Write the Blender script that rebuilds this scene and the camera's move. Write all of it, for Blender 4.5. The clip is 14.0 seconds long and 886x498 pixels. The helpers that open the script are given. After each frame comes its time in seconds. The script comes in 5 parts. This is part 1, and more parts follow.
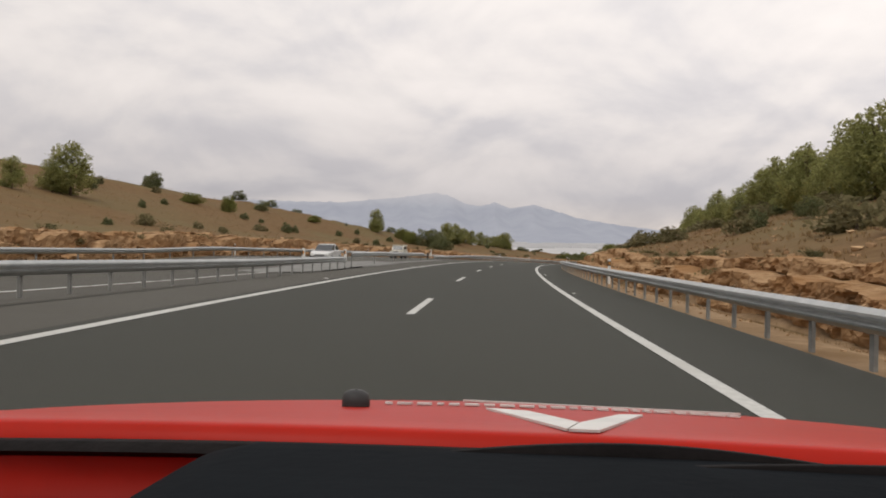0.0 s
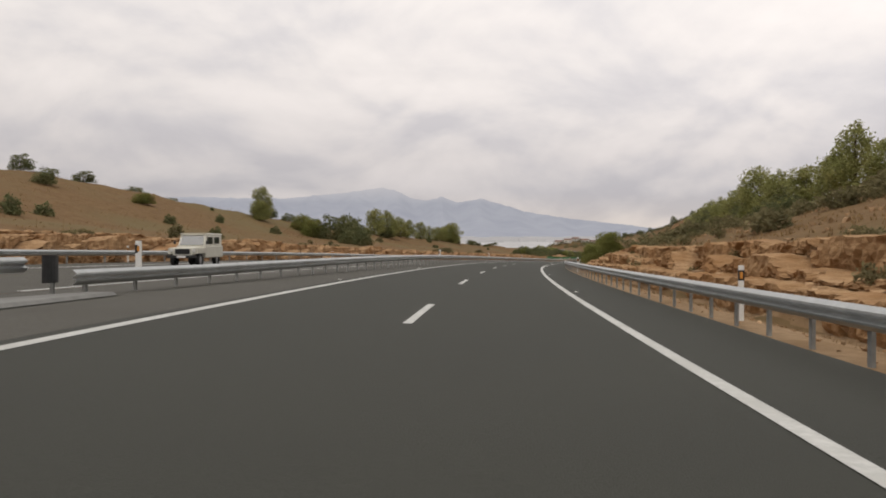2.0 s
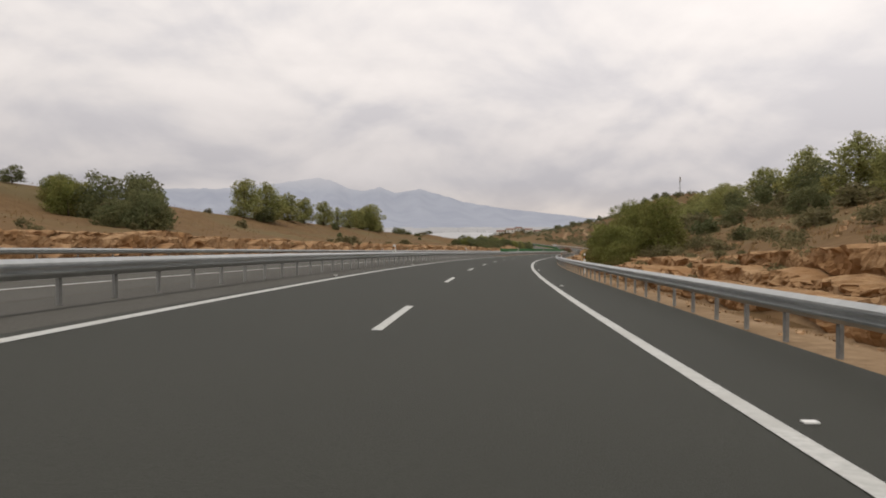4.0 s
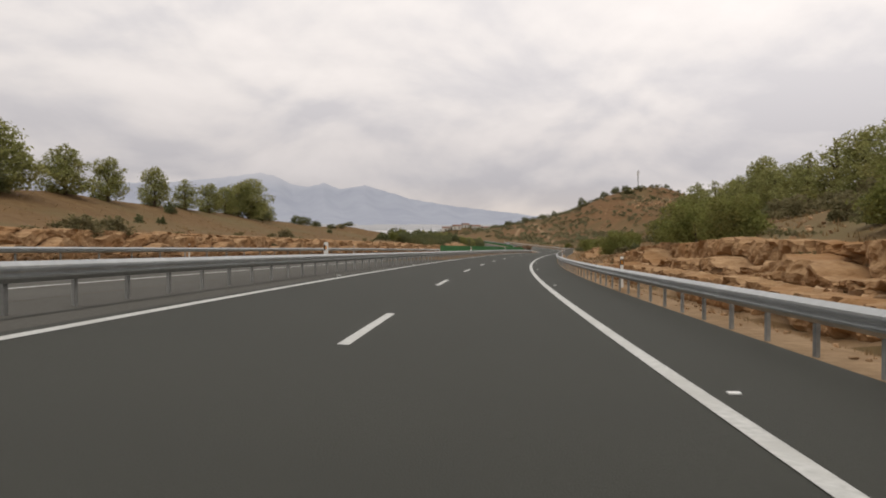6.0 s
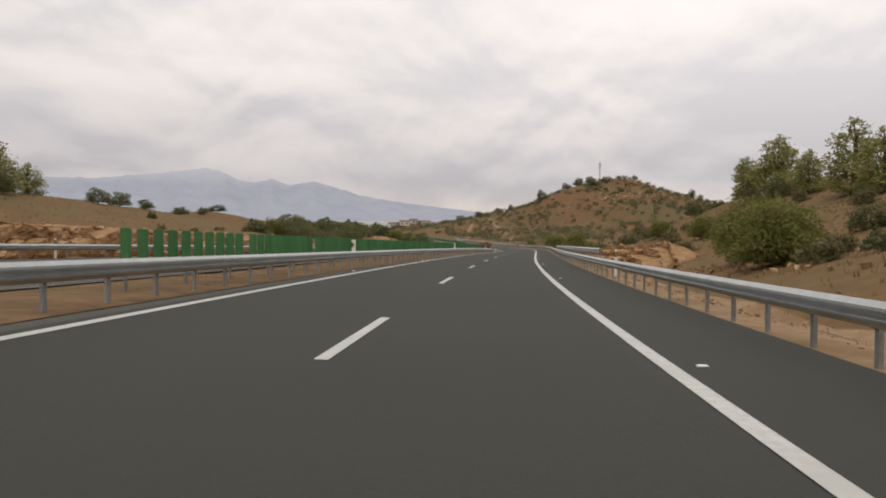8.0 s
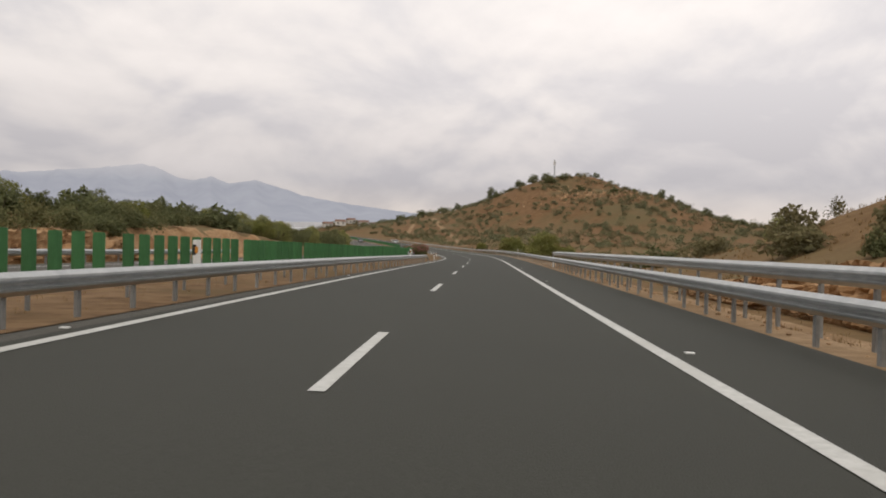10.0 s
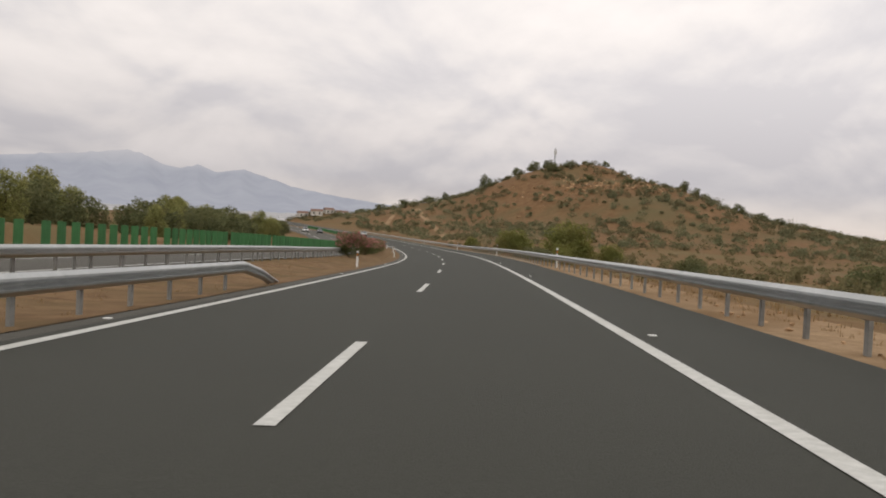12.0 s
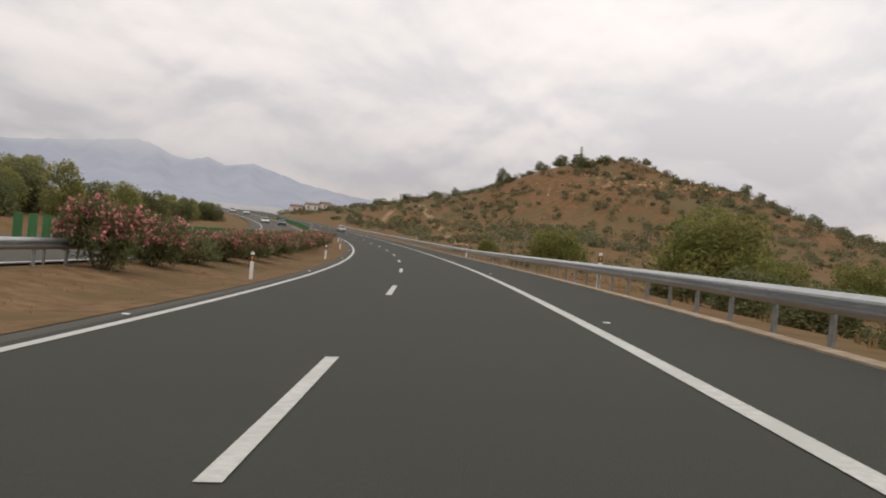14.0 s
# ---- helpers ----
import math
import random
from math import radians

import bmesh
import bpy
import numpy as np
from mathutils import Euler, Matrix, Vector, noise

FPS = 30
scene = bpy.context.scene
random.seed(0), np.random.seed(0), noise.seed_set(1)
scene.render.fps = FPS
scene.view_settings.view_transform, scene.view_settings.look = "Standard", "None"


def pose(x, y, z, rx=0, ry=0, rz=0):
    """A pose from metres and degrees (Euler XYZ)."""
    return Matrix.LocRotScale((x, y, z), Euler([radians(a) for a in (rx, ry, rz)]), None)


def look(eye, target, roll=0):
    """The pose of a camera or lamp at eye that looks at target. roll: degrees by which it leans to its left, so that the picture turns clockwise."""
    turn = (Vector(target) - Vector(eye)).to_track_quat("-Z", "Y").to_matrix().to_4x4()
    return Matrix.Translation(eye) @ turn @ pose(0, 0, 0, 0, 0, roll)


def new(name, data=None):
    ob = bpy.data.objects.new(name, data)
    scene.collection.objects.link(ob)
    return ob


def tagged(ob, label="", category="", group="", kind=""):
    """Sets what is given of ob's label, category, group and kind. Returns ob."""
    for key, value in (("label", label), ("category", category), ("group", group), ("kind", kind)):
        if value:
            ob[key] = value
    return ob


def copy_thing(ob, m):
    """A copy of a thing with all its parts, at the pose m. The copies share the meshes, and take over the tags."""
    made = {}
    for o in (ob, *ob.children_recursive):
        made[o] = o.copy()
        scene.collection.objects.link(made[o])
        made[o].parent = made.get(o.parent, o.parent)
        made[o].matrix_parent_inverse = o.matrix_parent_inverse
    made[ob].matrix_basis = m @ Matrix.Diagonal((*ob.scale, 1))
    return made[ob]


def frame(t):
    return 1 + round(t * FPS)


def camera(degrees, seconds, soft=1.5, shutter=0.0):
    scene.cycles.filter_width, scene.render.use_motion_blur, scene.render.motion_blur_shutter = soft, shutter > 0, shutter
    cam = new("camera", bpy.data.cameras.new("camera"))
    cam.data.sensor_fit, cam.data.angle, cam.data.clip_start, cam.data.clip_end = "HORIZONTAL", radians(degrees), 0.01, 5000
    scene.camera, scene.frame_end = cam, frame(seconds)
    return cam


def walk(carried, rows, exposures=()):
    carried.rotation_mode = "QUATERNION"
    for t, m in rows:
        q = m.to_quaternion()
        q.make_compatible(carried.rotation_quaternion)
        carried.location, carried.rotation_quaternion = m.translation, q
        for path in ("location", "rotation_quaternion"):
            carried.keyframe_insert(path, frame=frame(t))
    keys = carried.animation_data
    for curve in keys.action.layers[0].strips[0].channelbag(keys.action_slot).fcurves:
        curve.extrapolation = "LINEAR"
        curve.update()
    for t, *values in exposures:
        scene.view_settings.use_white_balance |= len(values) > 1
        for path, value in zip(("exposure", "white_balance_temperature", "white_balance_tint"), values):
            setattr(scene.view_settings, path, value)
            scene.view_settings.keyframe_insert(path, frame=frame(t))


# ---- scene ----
# ---------------------------------------------------------------- camera
cam = camera(54.96, 14.0, soft=1.9)
PATH = [
    (0.0, 1.363, -0.000, 1.183, 2.574, -0.055, -1.015),
    (0.5, 1.506, 17.394, 1.159, 1.666, 0.006, -0.480),
    (1.0, 1.965, 34.786, 1.102, 0.825, -0.229, -0.179),
    (1.5, 2.632, 52.173, 1.023, 0.020, -0.258, 0.055),
    (2.0, 3.556, 69.551, 0.920, -0.934, -0.328, -0.122),
    (2.5, 4.811, 86.909, 0.782, -1.960, -0.455, 0.003),
    (3.0, 6.487, 104.232, 0.604, -3.272, -0.714, 0.021),
    (3.5, 8.382, 121.533, 0.401, -4.157, -0.816, 0.077),
    (4.0, 10.548, 138.801, 0.172, -5.008, -0.919, 0.107),
    (4.5, 12.979, 156.032, -0.084, -5.850, -1.027, 0.110),
    (5.0, 15.672, 173.223, -0.370, -6.690, -1.139, 0.079),
    (5.5, 18.634, 190.364, -0.679, -7.585, -1.206, 0.026),
    (6.0, 21.882, 207.449, -0.999, -8.604, -1.070, -0.230),
    (6.5, 25.383, 224.481, -1.326, -9.585, -1.122, -0.507),
    (7.0, 29.183, 241.445, -1.644, -10.509, -1.187, -0.267),
    (7.5, 33.262, 258.336, -1.986, -11.195, -1.244, -0.194),
    (8.0, 37.480, 275.188, -2.281, -11.839, -1.208, -0.364),
    (8.5, 41.977, 291.965, -2.553, -12.971, -1.095, -0.572),
    (9.0, 46.723, 308.673, -2.811, -13.935, -1.022, -0.814),
    (9.5, 51.671, 325.320, -3.065, -14.764, -0.978, -1.068),
    (10.0, 56.788, 341.912, -3.325, -15.502, -0.957, -1.306),
    (10.5, 62.036, 358.460, -3.595, -16.044, -0.948, -1.555),
    (11.0, 67.516, 374.929, -3.878, -16.134, -1.042, -2.001),
    (11.5, 72.986, 391.392, -4.169, -16.111, -1.064, -2.346),
    (12.0, 78.401, 407.865, -4.464, -16.157, -1.212, -2.820),
    (12.5, 83.766, 424.350, -4.761, -16.164, -1.088, -3.271),
    (13.0, 89.017, 440.864, -5.054, -16.197, -1.133, -3.888),
    (13.5, 94.021, 457.447, -5.346, -16.237, -1.055, -4.475),
    (14.0, 98.794, 474.089, -5.632, -15.514, -0.981, -5.332),
]


def eye_pose(x, y, z, yaw, pitch, roll):
    a, b = radians(yaw), radians(pitch)
    way = Vector((-math.sin(a) * math.cos(b), math.cos(a) * math.cos(b), math.sin(b)))
    return look((x, y, z), Vector((x, y, z)) + way * 10, -roll)


walk(cam, [(r[0], eye_pose(*r[1:])) for r in PATH])

# ---------------------------------------------------------------- sky and sun
world = bpy.data.worlds.new("overcast_sky")
scene.world = world
world.use_nodes = True


def sky():
    nt = world.node_tree
    N, L = nt.nodes, nt.links
    N.clear()
    out, bg = N.new("ShaderNodeOutputWorld"), N.new("ShaderNodeBackground")
    tc, sep = N.new("ShaderNodeTexCoord"), N.new("ShaderNodeSeparateXYZ")
    L.new(tc.outputs["Generated"], sep.inputs[0])
    nish = N.new("ShaderNodeTexSky")
    nish.sky_type, nish.sun_disc = "NISHITA", False
    nish.sun_elevation, nish.sun_rotation = radians(56), radians(212)
    blue = N.new("ShaderNodeVectorMath")
    blue.operation = "SCALE"
    blue.inputs["Scale"].default_value = 0.1
    L.new(nish.outputs[0], blue.inputs[0])
    ramp = N.new("ShaderNodeValToRGB")
    el = ramp.color_ramp.elements
    el[0].position, el[0].color = 0.0, (0.63, 0.565, 0.525, 1)
    el[1].position, el[1].color = 1.0, (1.15, 1.13, 1.1, 1)
    for p, c in ((0.025, (0.64, 0.585, 0.56)), (0.06, (0.58, 0.55, 0.56)), (0.10, (0.68, 0.64, 0.635)), (0.17, (0.83, 0.785, 0.765)), (0.27, (0.92, 0.875, 0.85)), (0.5, (0.98, 0.945, 0.915))):
        e = el.new(p)
        e.color = (*c, 1)
    L.new(sep.outputs["Z"], ramp.inputs[0])
    # a cloud deck seen in perspective: billows above, flat bars towards the horizon
    def calc(op, a, b, c=None):
        m = N.new("ShaderNodeMath")
        m.operation = op
        for k, v in enumerate((a, b, c)):
            if v is None:
                continue
            if isinstance(v, (int, float)):
                m.inputs[k].default_value = v
            else:
                L.new(v, m.inputs[k])
        return m.outputs[0]

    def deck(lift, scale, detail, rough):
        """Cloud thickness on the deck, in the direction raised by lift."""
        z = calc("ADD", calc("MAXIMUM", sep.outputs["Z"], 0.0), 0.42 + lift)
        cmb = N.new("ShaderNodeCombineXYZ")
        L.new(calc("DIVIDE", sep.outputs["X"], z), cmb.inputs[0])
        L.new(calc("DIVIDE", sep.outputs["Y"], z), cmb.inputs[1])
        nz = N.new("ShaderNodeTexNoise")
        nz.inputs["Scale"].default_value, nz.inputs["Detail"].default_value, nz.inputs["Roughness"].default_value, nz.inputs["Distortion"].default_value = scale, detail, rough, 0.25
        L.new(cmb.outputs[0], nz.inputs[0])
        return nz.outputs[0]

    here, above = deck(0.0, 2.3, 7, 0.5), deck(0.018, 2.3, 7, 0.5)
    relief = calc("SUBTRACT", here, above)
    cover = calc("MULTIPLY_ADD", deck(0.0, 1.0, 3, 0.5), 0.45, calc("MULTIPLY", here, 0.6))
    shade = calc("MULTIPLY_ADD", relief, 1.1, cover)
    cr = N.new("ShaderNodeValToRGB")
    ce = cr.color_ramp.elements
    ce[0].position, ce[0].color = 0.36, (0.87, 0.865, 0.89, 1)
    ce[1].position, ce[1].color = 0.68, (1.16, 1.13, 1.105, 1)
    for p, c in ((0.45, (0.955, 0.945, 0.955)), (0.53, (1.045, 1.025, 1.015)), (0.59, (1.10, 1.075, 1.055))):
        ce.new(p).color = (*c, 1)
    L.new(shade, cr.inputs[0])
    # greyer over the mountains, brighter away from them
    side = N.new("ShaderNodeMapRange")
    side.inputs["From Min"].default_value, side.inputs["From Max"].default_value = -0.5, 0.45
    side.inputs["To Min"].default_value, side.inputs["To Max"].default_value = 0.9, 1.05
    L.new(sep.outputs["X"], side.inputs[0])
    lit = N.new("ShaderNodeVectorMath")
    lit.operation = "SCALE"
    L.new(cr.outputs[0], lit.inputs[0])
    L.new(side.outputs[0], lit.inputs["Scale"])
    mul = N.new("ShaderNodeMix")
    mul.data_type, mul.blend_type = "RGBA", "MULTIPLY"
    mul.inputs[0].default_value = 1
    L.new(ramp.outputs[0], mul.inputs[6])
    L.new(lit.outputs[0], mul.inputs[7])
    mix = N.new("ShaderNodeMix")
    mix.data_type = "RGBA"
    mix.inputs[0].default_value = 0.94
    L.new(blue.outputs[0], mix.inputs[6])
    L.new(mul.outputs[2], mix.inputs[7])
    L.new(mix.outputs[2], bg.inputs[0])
    L.new(bg.outputs[0], out.inputs[0])


sky()
sun = new("sun", bpy.data.lights.new("sun", "SUN"))
sun.data.energy, sun.data.angle, sun.data.color = 0.75, radians(25), (1.0, 0.95, 0.88)
sun.matrix_world = look((40, 200, 300), (40 + 60, 200 + 96, 300 - 168))

# ---------------------------------------------------------------- materials


def surface(name, c1, c2, scale=1.0, c3=None, scale3=0.08, rough=0.85, bump=0.3, bump_scale=None, metal=0.0, rand=0.0, island=0.0, spec=0.35, detail=6, stretch=(1, 1, 1), coat=0.0):
    """Two-scale noise between c1 and c2, broad patches of c3, and fine relief."""
    m = bpy.data.materials.new(name)
    m.use_nodes = True
    N, L = m.node_tree.nodes, m.node_tree.links
    b = N["Principled BSDF"]
    tc = N.new("ShaderNodeTexCoord")
    mp = N.new("ShaderNodeMapping")
    mp.inputs["Scale"].default_value = stretch
    L.new(tc.outputs["Object"], mp.inputs[0])
    nz = N.new("ShaderNodeTexNoise")
    nz.inputs["Scale"].default_value, nz.inputs["Detail"].default_value = scale, detail
    nz.inputs["Roughness"].default_value = 0.65
    L.new(mp.outputs[0], nz.inputs[0])
    r = N.new("ShaderNodeValToRGB")
    r.color_ramp.elements[0].position, r.color_ramp.elements[0].color = 0.32, (*c1, 1)
    r.color_ramp.elements[1].position, r.color_ramp.elements[1].color = 0.68, (*c2, 1)
    L.new(nz.outputs[0], r.inputs[0])
    col = r.outputs[0]
    if c3:
        n3 = N.new("ShaderNodeTexNoise")
        n3.inputs["Scale"].default_value, n3.inputs["Detail"].default_value = scale3, 5
        L.new(mp.outputs[0], n3.inputs[0])
        r3 = N.new("ShaderNodeMapRange")
        r3.inputs["From Min"].default_value, r3.inputs["From Max"].default_value = 0.46, 0.66
        L.new(n3.outputs[0], r3.inputs[0])
        mx = N.new("ShaderNodeMix")
        mx.data_type = "RGBA"
        L.new(r3.outputs[0], mx.inputs[0])
        L.new(col, mx.inputs[6])
        mx.inputs[7].default_value = (*c3, 1)
        col = mx.outputs[2]
    if rand or island:
        if island:
            src = N.new("ShaderNodeNewGeometry").outputs["Random Per Island"]
        else:
            src = N.new("ShaderNodeObjectInfo").outputs["Random"]
        k = rand or island
        mr = N.new("ShaderNodeMapRange")
        mr.inputs["To Min"].default_value, mr.inputs["To Max"].default_value = 1 - k, 1 + k
        L.new(src, mr.inputs[0])
        sc = N.new("ShaderNodeVectorMath")
        sc.operation = "SCALE"
        L.new(col, sc.inputs[0])
        L.new(mr.outputs[0], sc.inputs["Scale"])
        col = sc.outputs[0]
    L.new(col, b.inputs["Base Color"])
    b.inputs["Roughness"].default_value, b.inputs["Metallic"].default_value = rough, metal
    b.inputs["Specular IOR Level"].default_value = spec
    b.inputs["Coat Weight"].default_value = coat
    if bump:
        nb = N.new("ShaderNodeTexNoise")
        nb.inputs["Scale"].default_value, nb.inputs["Detail"].default_value = bump_scale or scale * 4, 4
        L.new(mp.outputs[0], nb.inputs[0])
        bp = N.new("ShaderNodeBump")
        bp.inputs["Strength"].default_value, bp.inputs["Distance"].default_value = bump, 0.05
        L.new(nb.outputs[0], bp.inputs["Height"])
        L.new(bp.outputs[0], b.inputs["Normal"])
    return m


ASPHALT = surface("asphalt", (0.0262, 0.0268, 0.0200), (0.0372, 0.0380, 0.0288), 22, (0.0296, 0.0303, 0.0230), 0.35, rough=0.8, bump=0.35, bump_scale=70, spec=0.3)
ASPHALT_OLD = surface("worn_asphalt", (0.066, 0.062, 0.053), (0.097, 0.0905, 0.077), 14, (0.075, 0.070, 0.059), 0.3, rough=0.9, bump=0.35, bump_scale=60, spec=0.25)
CONCRETE = surface("concrete", (0.16, 0.16, 0.15), (0.225, 0.22, 0.205), 3, (0.15, 0.148, 0.138), 0.5, rough=0.9)
KERB = surface("kerb_concrete", (0.19, 0.135, 0.082), (0.42, 0.345, 0.25), 1.6, (0.24, 0.17, 0.105), 0.5, rough=0.95)
PAINT = surface("road_paint", (0.40, 0.40, 0.375), (0.56, 0.555, 0.525), 9, (0.43, 0.425, 0.395), 0.9, rough=0.7, bump=0.2, bump_scale=60)
STEEL = surface("galvanised_steel", (0.34, 0.355, 0.355), (0.47, 0.485, 0.48), 2.5, (0.37, 0.385, 0.38), 0.35, rough=0.36, bump=0.05, metal=0.88, spec=0.5)
POST = surface("weathered_post", (0.19, 0.19, 0.18), (0.30, 0.30, 0.285), 4, rough=0.6, bump=0.1, metal=0.35, rand=0.15)
GREEN = surface("green_plastic", (0.032, 0.115, 0.036), (0.052, 0.165, 0.055), 3, (0.04, 0.13, 0.045), 0.5, rough=0.5, bump=0.08, rand=0.14, spec=0.4)
WHITE = surface("white_plastic", (0.62, 0.61, 0.58), (0.74, 0.73, 0.7), 6, rough=0.5, bump=0.05)
BLACK = surface("black_plastic", (0.015, 0.015, 0.015), (0.03, 0.03, 0.03), 8, rough=0.5, bump=0.05)
AMBER = surface("amber_reflector", (0.5, 0.2, 0.03), (0.6, 0.26, 0.05), 6, rough=0.3, bump=0)
DIRT = surface("dry_earth", (0.114, 0.066, 0.030), (0.180, 0.114, 0.055), 0.9, (0.140, 0.104, 0.050), 0.06, rough=1.0, bump=0.7, bump_scale=5, spec=0.1)
SAND = surface("sandy_verge", (0.22, 0.145, 0.082), (0.34, 0.235, 0.14), 3, (0.19, 0.118, 0.06), 0.25, rough=1.0, bump=0.6, bump_scale=14, spec=0.1)
ROCK = surface("ochre_rock", (0.20, 0.113, 0.054), (0.43, 0.28, 0.152), 2.3, (0.27, 0.148, 0.066), 0.35, rough=0.95, bump=1.0, bump_scale=7, spec=0.15, stretch=(1, 1, 2.2))
STONE = surface("loose_stone", (0.20, 0.10, 0.04), (0.42, 0.245, 0.11), 1.8, rough=0.95, bump=0.7, bump_scale=7, rand=0.35, spec=0.15)
RUBBLE = surface("rubble", (0.19, 0.105, 0.05), (0.46, 0.315, 0.185), 1.2, rough=0.95, bump=0.6, bump_scale=6, island=0.4, spec=0.15)


def foliage(name, c1, c2, c3, rough=0.75):
    """Leaves: they scatter light and let some through."""
    m = surface(name, c1, c2, 1.2, c3, 0.35, rough=rough, bump=0, island=0.3, spec=0.15)
    N, L = m.node_tree.nodes, m.node_tree.links
    b = N["Principled BSDF"]
    src = b.inputs["Base Color"].links[0].from_socket
    tr, mx = N.new("ShaderNodeBsdfTranslucent"), N.new("ShaderNodeMixShader")
    L.new(src, tr.inputs[0])
    mx.inputs[0].default_value = 0.5
    L.new(b.outputs[0], mx.inputs[1])
    L.new(tr.outputs[0], mx.inputs[2])
    L.new(mx.outputs[0], N["Material Output"].inputs[0])
    return m


PINE = foliage("pine_needles", (0.205, 0.21, 0.078), (0.32, 0.32, 0.122), (0.28, 0.255, 0.09))
OAK = foliage("dark_scrub_leaves", (0.105, 0.117, 0.054), (0.18, 0.188, 0.088), (0.17, 0.158, 0.07))
OLIVE = foliage("olive_leaves", (0.14, 0.125, 0.060), (0.24, 0.205, 0.108), (0.125, 0.118, 0.056))
BROOM = foliage("broom_leaves", (0.14, 0.155, 0.042), (0.24, 0.24, 0.075), (0.19, 0.165, 0.055))
OLEANDER = foliage("oleander_leaves", (0.11, 0.125, 0.05), (0.19, 0.2, 0.09), (0.15, 0.13, 0.06), 0.6)
BARK = surface("bark", (0.06, 0.042, 0.028), (0.13, 0.095, 0.065), 6, rough=0.95, bump=0.6)
GRASS = foliage("dry_grass", (0.21, 0.135, 0.066), (0.33, 0.225, 0.115), (0.24, 0.16, 0.075))
SCRUB = foliage("hill_scrub", (0.115, 0.115, 0.060), (0.19, 0.18, 0.098), (0.18, 0.15, 0.076))
OLIVE_GREY = foliage("olive_tree_leaves", (0.135, 0.142, 0.075), (0.215, 0.22, 0.125), (0.175, 0.172, 0.095))
HILL_EARTH = surface("hill_earth", (0.115, 0.064, 0.031), (0.200, 0.119, 0.060), 0.35, (0.118, 0.094, 0.047), 0.03, rough=1.0, bump=0.7, bump_scale=3, spec=0.1)
PINK = surface("oleander_flowers", (0.42, 0.13, 0.13), (0.6, 0.27, 0.26), 2, rough=0.8, bump=0, island=0.3)
SAND_DRY = surface("dry_median_earth", (0.105, 0.062, 0.032), (0.215, 0.138, 0.074), 1.3, (0.125, 0.085, 0.042), 0.3, rough=1.0, bump=0.6, bump_scale=9, spec=0.1)
GLASS_DARK = surface("dark_window_glass", (0.02, 0.023, 0.026), (0.035, 0.04, 0.045), 2, rough=0.08, bump=0, spec=0.6)
WALLS = surface("whitewashed_wall", (0.5, 0.48, 0.44), (0.66, 0.63, 0.58), 0.5, rough=0.95, bump=0.1)
TILE = surface("roof_tile", (0.15, 0.09, 0.065), (0.22, 0.135, 0.10), 1.0, rough=0.9)

# ---------------------------------------------------------------- the line of the road
# heading in degrees, grade, and crossfall along the centre line between the two lanes
STEP = 30.0
HEADING = [1.62, 0, -1.59, -3.17, -4.85, -6.45, -7.98, -9.49, -11.13, -12.7, -14.38, -15.99, -17.17, -18.0, -18.2, -18.19, -17.52, -16.22, -14.2, -11.92, -9.67, -7.5, -5.34, -3.21, -1.08, 1.04, 3.16, 5.28, 7.39, 9.2, 10.4, 10.8, 10.4, 9.4, 8, 6, 4, 2, 0]
GRADE = [0.0037, 0, -0.0033, -0.0058, -0.0093, -0.0121, -0.0148, -0.0177, -0.0186, -0.0193, -0.0175, -0.0155, -0.0152, -0.0161, -0.0173, -0.0179, -0.0177, -0.0172, -0.0149, -0.0099, -0.0043, 0.0007, 0.0052, 0.0094, 0.0135, 0.0176, 0.0216, 0.0257, 0.0297, 0.03, 0.028, 0.024, 0.018, 0.01, 0, -0.01, -0.02, -0.02, -0.02]
FALL = [0.0247, 0.04, 0.0464, 0.0469, 0.0421, 0.0356, 0.0203, 0.0015, -0.0343, -0.0762, -0.054, -0.0406, -0.0321, -0.0259, -0.0221, -0.0202]


def glide(k0, step, vals, x):
    x = np.asarray(x, float)
    v = np.array([2 * vals[0] - vals[1], *vals, 2 * vals[-1] - vals[-2]])
    u = np.clip((x - k0) / step, 0, len(vals) - 1.0001)
    i = u.astype(int)
    w = u - i
    a, b, c, d = v[i], v[i + 1], v[i + 2], v[i + 3]
    return b + 0.5 * w * (c - a + w * (2 * a - 5 * b + 4 * c - d + w * (3 * (b - c) + d - a)))


GS = np.arange(-30.0, 1101.0, 3.0)
_psi, _gr = np.radians(glide(-30, STEP, HEADING, GS)), glide(-30, STEP, GRADE, GS)
GS = np.concatenate([np.arange(-240.0, -30, 3.0), GS])
_psi = np.concatenate([_psi[0] + np.radians(1.62) * (-30 - GS[:70]) / 30 * 0.8, _psi])
_gr = np.concatenate([np.full(70, _gr[0]), _gr])


def summed(v):
    c = np.concatenate([[0], np.cumsum((v[1:] + v[:-1]) * 1.5)])
    return c - np.interp(0, GS, c)


LX, LY, LZ = summed(-np.sin(_psi)), summed(np.cos(_psi)), summed(_gr)


def psi(s):
    return np.interp(s, GS, _psi)


def fall(s):
    return glide(-30, 60.0, FALL, s)


def ground_xy(s, e):
    p = psi(s)
    return np.interp(s, GS, LX) + e * np.cos(p), np.interp(s, GS, LY) + e * np.sin(p)


def smooth(a, b, x):
    t = np.clip((np.asarray(x, float) - a) / (b - a), 0, 1)
    return t * t * (3 - 2 * t)


